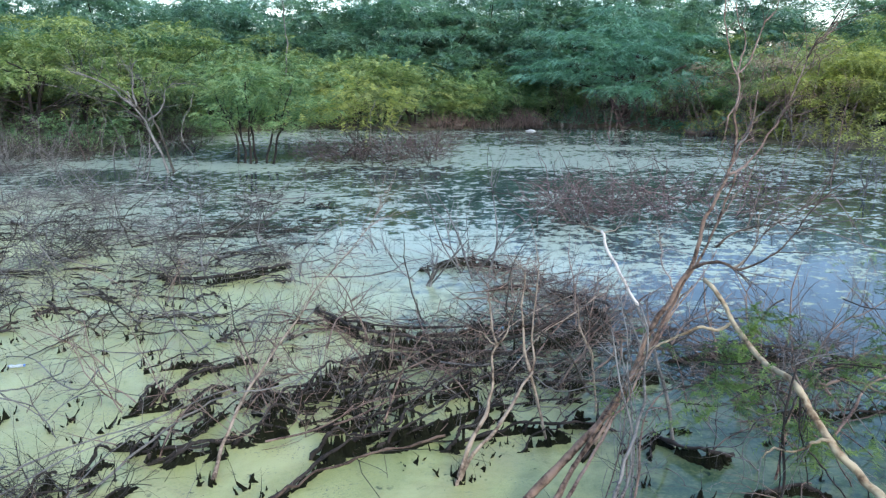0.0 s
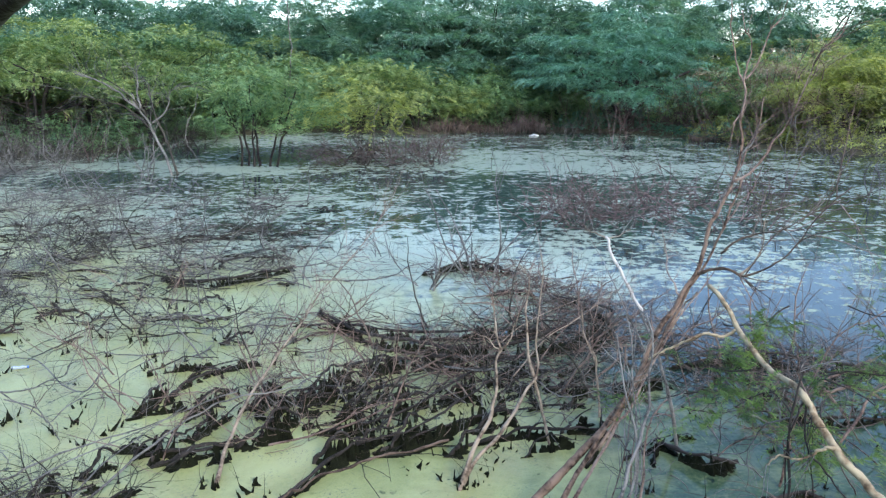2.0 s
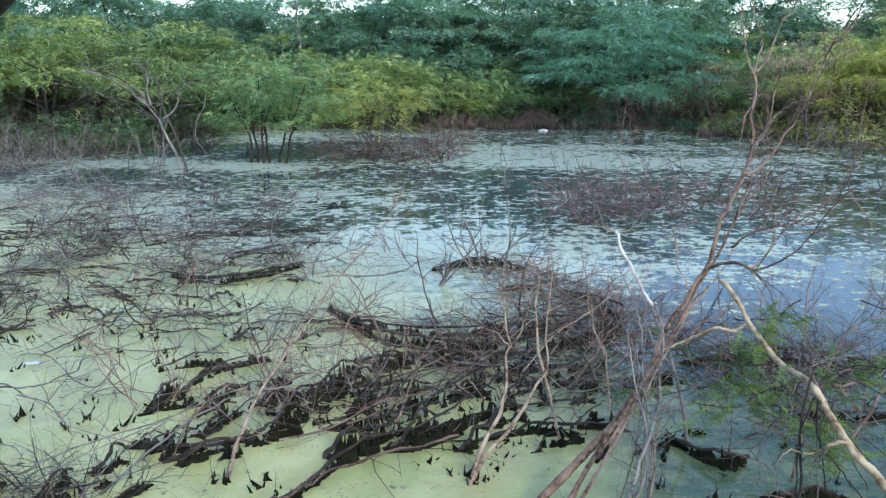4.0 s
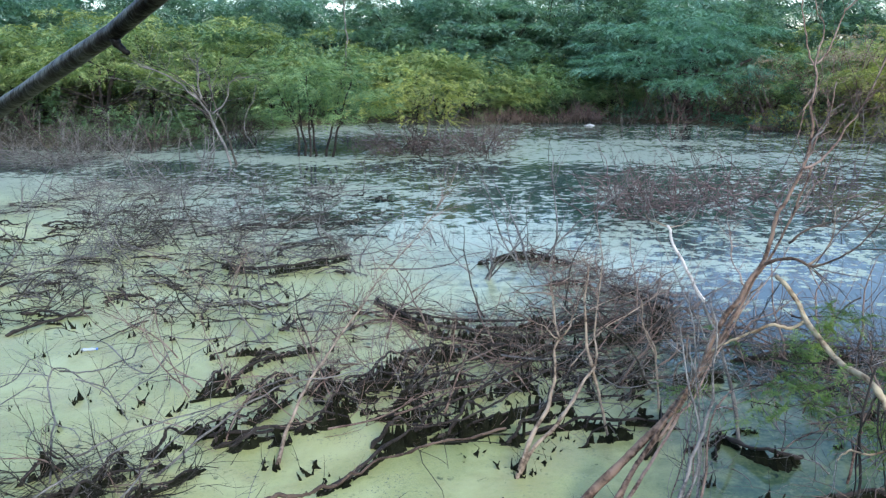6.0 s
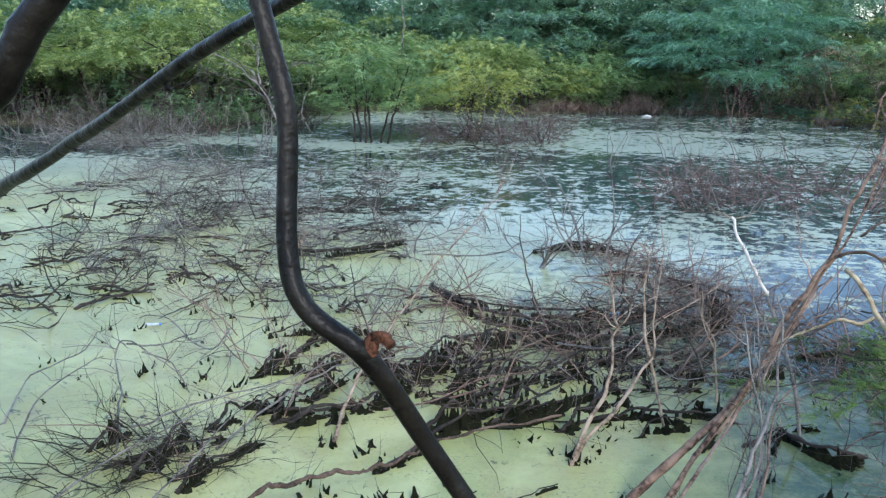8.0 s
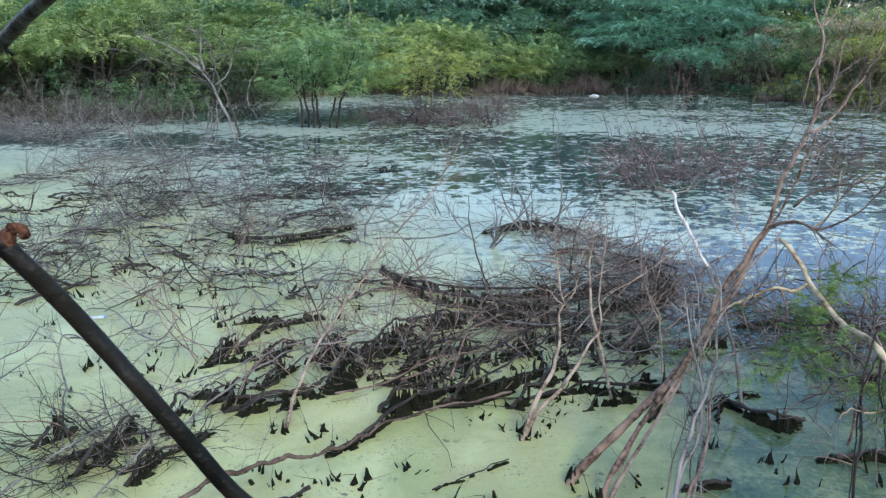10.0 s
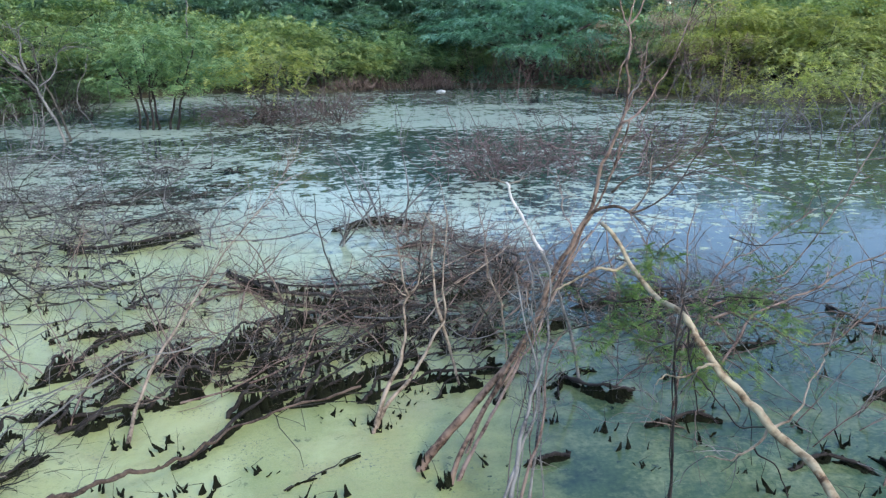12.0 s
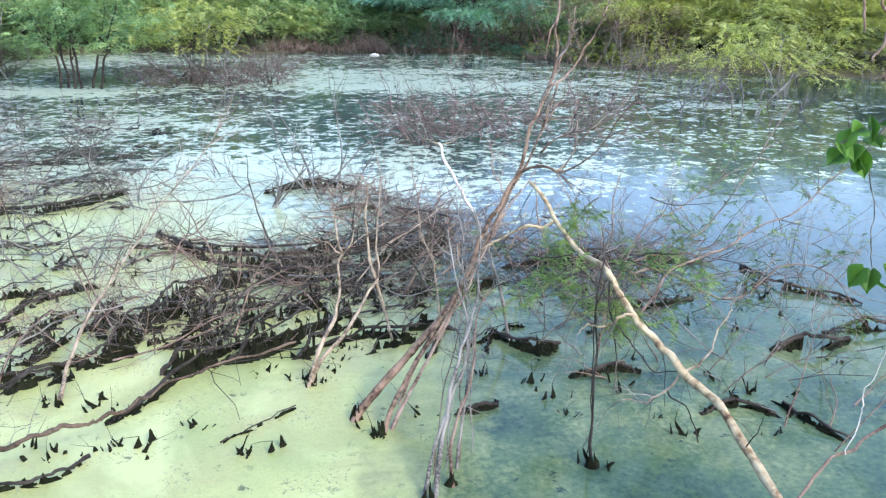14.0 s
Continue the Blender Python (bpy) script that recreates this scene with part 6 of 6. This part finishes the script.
# long stems fallen across one another over the scum
for k, (wood, r, pts) in enumerate([
    (BARK_GREY, 0.009, [(-2.68, 2.90, 0.22), (-2.56, 3.26, 0.29), (-2.40, 3.56, 0.37), (-2.19, 3.88, 0.42), (-1.97, 4.17, 0.45), (-1.76, 4.40, 0.47)]),
    (BARK_GREY, 0.008, [(-2.09, 2.90, 0.22), (-2.09, 3.31, 0.27), (-2.02, 3.63, 0.31), (-1.98, 3.93, 0.36), (-1.89, 4.25, 0.40), (-1.69, 4.70, 0.44)]),
    (BARK_GREY, 0.006, [(-2.99, 4.90, 0.39), (-2.82, 4.99, 0.28), (-2.77, 5.03, 0.16), (-2.67, 5.08, 0.24), (-2.57, 5.13, 0.30), (-2.40, 5.20, 0.32), (-2.16, 5.30, 0.21)]),
    (BARK_STEM, 0.008, [(-0.42, 5.10, 0.11), (-0.36, 5.45, 0.23), (-0.24, 5.83, 0.37), (-0.09, 6.17, 0.50), (-0.02, 6.40, 0.62)]),
    (BARK_BROWN, 0.009, [(-0.76, 5.00, 0.14), (-0.59, 5.21, 0.12), (-0.36, 5.48, 0.13), (-0.17, 5.67, 0.11), (0.17, 6.02, 0.20), (0.46, 6.30, 0.28)]),
    (BARK_BROWN, 0.008, [(-1.19, 4.80, 0.12), (-0.89, 5.04, 0.09), (-0.59, 5.28, 0.17), (-0.36, 5.44, 0.17), (0.07, 5.70, 0.10), (0.56, 6.00, 0.19)]),
    (BARK_BEIGE, 0.007, [(0.53, 5.90, 0.16), (0.86, 6.41, 0.31), (1.15, 6.73, 0.36), (1.40, 7.00, 0.43), (1.59, 7.20, 0.50)]),
    (BARK_BROWN, 0.007, [(0.57, 6.20, 0.19), (0.89, 6.65, 0.25), (1.20, 7.01, 0.29), (1.53, 7.40, 0.37)]),
    (BARK_STEM, 0.006, [(0.72, 6.00, 0.21), (0.99, 6.52, 0.32), (1.28, 6.92, 0.38), (1.59, 7.30, 0.43)]),
    (BARK_BEIGE, 0.006, [(0.48, 6.60, 0.19), (0.77, 6.99, 0.27), (1.11, 7.36, 0.29), (1.55, 7.80, 0.34)]),
    (BARK_BEIGE, 0.007, [(1.29, 6.30, 0.12), (1.22, 6.38, 0.27), (1.18, 6.45, 0.40), (1.17, 6.50, 0.51)]),
    (BARK_GREY, 0.007, [(-0.02, 5.60, 0.37), (0.28, 5.48, 0.38), (0.52, 5.38, 0.46), (0.81, 5.23, 0.30), (1.09, 5.10, 0.40), (1.30, 5.00, 0.41)]),
    (BARK_STEM, 0.006, [(1.16, 4.80, 0.85), (1.14, 4.74, 0.71), (1.09, 4.71, 0.67), (1.07, 4.65, 0.56), (1.11, 4.60, 0.47)]),
    (BARK_GREY, 0.008, [(1.37, 4.80, 0.69), (1.29, 4.89, 0.81), (1.23, 4.96, 0.93), (1.18, 5.04, 1.04), (1.10, 5.14, 1.21), (1.06, 5.20, 1.31)]),
]):
    ob = thing("fallen_branch", "long thin dead stem fallen across the tangle over the scum", "branch", "fallen stems over the scum")
    line = bough(ob, "stem", pts, r, 0.003, wood, 700 + k, 7, 0.003, steps=4)
    twigs_on(ob, [line], 730 + k, 9, 0.3, 0.0026, BARK_PINK if k % 2 else BARK_GREY, 0.02, begin=0.25)


# twiggy branches lying in the scum near the bank
near_twigs = [dead_shrub(220 + k, h, n, wood, "fallen bare twigs sprawled over the green scum", 1.6, -0.02, 0.0065, 2, 3) for k, (h, n, wood) in
              enumerate([(0.8, 3, BARK_GREY), (0.7, 3, BARK_BROWN), (0.95, 3, BARK_PINK)])]
strew(near_twigs, [(-2.5, 4.6), (-2.1, 5.4), (-1.5, 5.6), (-0.9, 5.3), (-0.4, 5.7), (0.1, 5.6), (0.6, 5.7), (1.0, 5.3), (-1.8, 6.1), (-1.1, 6.3), (-3.0, 5.5), (-2.7, 4.2), (1.3, 5.9),
                   (1.4, 4.8), (-0.2, 6.4), (-3.3, 5.1), (-2.4, 6.6), (1.9, 4.9), (-1.2, 5.9), (-0.6, 6.1), (0.3, 6.1), (0.8, 6.2), (-1.6, 5.2), (-2.0, 4.9), (0.2, 5.2), (1.6, 5.5), (-2.9, 6.1), (-3.6, 5.8)], "fallen twigs in the scum", 14, (0.8, 1.15))


# ---- twigs and leaves close to the path ----
near = thing("dark_curved_stem", "dark smooth curved stem with a rusty bud close by", "branch")
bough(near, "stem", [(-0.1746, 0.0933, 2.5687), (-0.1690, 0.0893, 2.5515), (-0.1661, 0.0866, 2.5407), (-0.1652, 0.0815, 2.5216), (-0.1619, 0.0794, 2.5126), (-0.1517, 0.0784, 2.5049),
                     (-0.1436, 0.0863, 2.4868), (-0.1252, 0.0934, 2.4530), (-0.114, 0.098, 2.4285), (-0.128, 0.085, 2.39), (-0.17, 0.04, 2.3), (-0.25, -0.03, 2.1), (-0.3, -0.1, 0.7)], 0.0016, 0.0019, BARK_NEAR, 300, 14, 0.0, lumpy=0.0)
RUST = bark("rusty_bud", (0.03, 0.01, 0.005), (0.09, 0.033, 0.015), (0.16, 0.075, 0.04), 900)
bough(near, "bud", [(-0.1515, 0.0784, 2.5060), (-0.1508, 0.0786, 2.5085), (-0.1492, 0.0788, 2.5090), (-0.1482, 0.0788, 2.5078)], 0.0013, 0.0009, RUST, 301, 8, 0.0002, "rusty brown curled bud")
cross = thing("dark_straight_branch", "dark straight branch slanting across close by", "branch")
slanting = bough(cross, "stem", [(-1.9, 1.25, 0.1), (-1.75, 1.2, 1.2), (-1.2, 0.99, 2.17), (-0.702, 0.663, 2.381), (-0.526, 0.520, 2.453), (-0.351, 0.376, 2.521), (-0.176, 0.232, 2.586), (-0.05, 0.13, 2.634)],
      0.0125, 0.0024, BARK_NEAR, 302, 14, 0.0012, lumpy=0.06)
for k, share in enumerate((0.5, 0.63, 0.74, 0.86)):
    q = slanting[int(share * len(slanting))]
    bough(cross, "knot", [q, q + (0.002, -0.001, -0.0035), q + (0.005, -0.001, -0.0055)], 0.0022, 0.0008, BARK_NEAR, 310 + k, 8, 0.0002)
third = thing("dark_side_branch", "thick dark branch close to the path", "branch")
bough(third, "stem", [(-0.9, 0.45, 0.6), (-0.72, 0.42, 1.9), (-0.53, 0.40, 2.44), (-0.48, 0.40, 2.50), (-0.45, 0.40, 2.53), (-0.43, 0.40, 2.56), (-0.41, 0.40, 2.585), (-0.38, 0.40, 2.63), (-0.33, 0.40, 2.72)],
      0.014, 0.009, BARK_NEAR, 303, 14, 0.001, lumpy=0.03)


def heart_leaf(name, size):
    """A pointed heart-shaped leaf folded along its rib, with a wavy rim."""
    bm = bmesh.new()
    rib, sides = [], {-1: [], 1: []}
    rows = [(0.0, 0.12), (0.12, 0.40), (0.3, 0.5), (0.5, 0.42), (0.7, 0.25), (0.86, 0.1)]
    for s, w in rows:
        rib.append(bm.verts.new((0, s * size, -0.12 * size * s * s)))
        for hand in (-1, 1):
            back = -0.1 * size if s == 0 else 0
            sides[hand].append(bm.verts.new((hand * w * size, s * size + back, (0.16 * w - 0.12 * s * s + 0.03 * math.sin(9 * s)) * size)))
    tip = bm.verts.new((0, size, -0.16 * size))
    for hand in (-1, 1):
        edge = sides[hand]
        for k in range(len(rows) - 1):
            bm.faces.new((rib[k], rib[k + 1], edge[k + 1], edge[k]))
        bm.faces.new((rib[-1], tip, edge[-1]))
    bm.normal_update()
    me = bpy.data.meshes.new(name)
    bm.to_mesh(me)
    bm.free()
    me.polygons.foreach_set("use_smooth", np.ones(len(me.polygons), bool))
    return me


leafy = thing("leafy_sapling", "bank sapling with a hanging twig of bright green leaves", "sapling")
bough(leafy, "trunk", [(1.95, 0.75, 0.3), (1.93, 0.78, 1.4), (1.85, 0.8, 2.4), (1.6, 0.8, 2.75), (1.3, 0.8, 2.95)], 0.022, 0.006, BARK_PINK, 309, 8, 0.006)
bough(leafy, "stem", [(1.6, 0.8, 2.75), (1.2, 0.84, 2.5), (1.06, 0.85, 2.40), (1.00, 0.85, 2.36), (0.96, 0.85, 2.34), (0.93, 0.85, 2.32), (0.89, 0.85, 2.30)], 0.003, 0.0012, BARK_GREY, 310, 6, 0.002)
bough(leafy, "stem", [(1.02, 0.86, 2.37), (0.97, 0.87, 2.30), (0.98, 0.87, 2.25), (1.00, 0.87, 2.19), (1.00, 0.87, 2.14), (1.03, 0.87, 2.06)], 0.0014, 0.0010, BARK_GREY, 311, 6, 0.001)
for k, pts in enumerate([[(1.6, 0.9, 2.76), (1.3, 1.2, 2.72), (1.24, 1.3, 2.6), (1.267, 1.3, 2.533), (1.306, 1.3, 2.452), (1.346, 1.3, 2.367), (1.38, 1.3, 2.25)],
                         [(1.28, 1.3, 2.5), (1.293, 1.3, 2.476), (1.278, 1.3, 2.416), (1.263, 1.3, 2.392)], [(1.30, 1.3, 2.47), (1.308, 1.3, 2.452), (1.299, 1.3, 2.386), (1.297, 1.3, 2.361)],
                         [(1.3, 1.2, 2.72), (1.194, 1.3, 2.588), (1.229, 1.3, 2.498), (1.247, 1.3, 2.452)]]):
    bough(leafy, "hanging_root", [(x + 0.035, y, z) for x, y, z in pts], 0.005, 0.0025, BARK_PINK, 320 + k, 6, 0.003)
rng = np.random.default_rng(312)
blade_mesh = heart_leaf("leaf", 0.042)
blade_mesh.materials.append(LEAF_FRESH)
for x, y, z in [(0.895, 0.85, 2.305), (0.915, 0.85, 2.325), (0.935, 0.85, 2.33), (0.96, 0.84, 2.335), (0.985, 0.85, 2.35), (0.93, 0.86, 2.30), (0.95, 0.86, 2.29), (0.965, 0.87, 2.31),
                (1.01, 0.85, 2.37), (1.0, 0.86, 2.34), (0.945, 0.85, 2.345), (0.97, 0.85, 2.36), (0.99, 0.86, 2.31), (0.955, 0.87, 2.275), (0.94, 0.86, 2.285), (0.905, 0.85, 2.29), (1.03, 0.86, 2.36), (1.005, 0.87, 2.08), (1.02, 0.87, 2.075), (1.035, 0.86, 2.085), (1.03, 0.88, 2.05)]:
    ob = new("leaf", blade_mesh)
    ob.parent = leafy
    ob.matrix_basis = pose(x, y, z, -50 + rng.normal(0, 22), rng.normal(0, 22), rng.uniform(100, 260)) @ Matrix.Scale(rng.uniform(0.75, 1.1), 4)
red_twig = thing("reddish_twig", "reddish bare twig with a pale lichen shoot beside the bank", "branch")
bough(red_twig, "stem", [(1.1, 1.2, 0.2), (1.2, 1.26, 0.95), (1.28, 1.30, 1.18), (1.40, 1.35, 1.27), (1.55, 1.40, 1.33), (1.64, 1.40, 1.39), (1.78, 1.40, 1.5)], 0.006, 0.0042, BARK_BROWN, 315, 8, 0.003)
bough(red_twig, "shoot", [(1.52, 1.39, 1.31), (1.55, 1.40, 1.40), (1.55, 1.40, 1.49), (1.58, 1.40, 1.59), (1.58, 1.40, 1.72)], 0.002, 0.0014, BARK_WHITE, 316, 6, 0.002, "pale lichened shoot")

# ---- litter ----
def plastic_bottle():
    mat, tree, body = nodes_of("clear_plastic")
    body.inputs["Base Color"].default_value = (0.36, 0.42, 0.46, 1)
    body.inputs["Roughness"].default_value = 0.15
    lid, _, lid_body = nodes_of("blue_plastic")
    lid_body.inputs["Base Color"].default_value = (0.05, 0.16, 0.5, 1)
    lid_body.inputs["Roughness"].default_value = 0.4
    ob = thing("plastic_bottle", "crumpled clear plastic bottle floating in the scum", "bottle", at=(-3.73, 6.4, 0.012))
    ob.rotation_euler = (0, 0, 0.35)
    line = np.array([(-0.06, 0, 0), (-0.058, 0, 0), (-0.03, 0.006, 0), (0, -0.005, 0.002), (0.03, 0, 0), (0.05, 0, 0), (0.062, 0, 0)])
    part("body", tubes_mesh("body", [(line, np.array([0.006, 0.016, 0.019, 0.011, 0.018, 0.012, 0.008]))], 12), mat, ob)
    part("cap", tubes_mesh("cap", [(np.array([(0.062, 0, 0), (0.078, 0, 0)]), np.array([0.012, 0.012]))], 10), lid, ob)


def plastic_bag():
    """A limp bag, crumpled all over."""
    mat, tree, body = nodes_of("white_plastic")
    at = tree.nodes.new("ShaderNodeTexCoord").outputs["Object"]
    tree.links.new(ramp_node(tree, noise_node(tree, at, 9, 4), [(0.3, (0.3, 0.3, 0.3)), (0.6, (0.5, 0.5, 0.5))]), body.inputs["Base Color"])
    body.inputs["Roughness"].default_value = 0.4
    rng = np.random.default_rng(9)
    bm = bmesh.new()
    bmesh.ops.create_icosphere(bm, subdivisions=3, radius=1.0)
    for v in bm.verts:
        x, y, z = v.co
        fold = 1 + 0.16 * math.sin(5 * x + 3 * z) + 0.12 * math.sin(7 * y - 4 * x) + rng.normal(0, 0.04)
        v.co = (0.17 * x * fold, 0.09 * y * fold, max(-0.02, 0.05 * z * fold))
    ob = thing("plastic_bag", "crumpled white plastic bag at the far water's edge", "bag", at=(3.35, 30.05, 0.02))
    part("film", bm, mat, ob)


plastic_bottle()
plastic_bag()
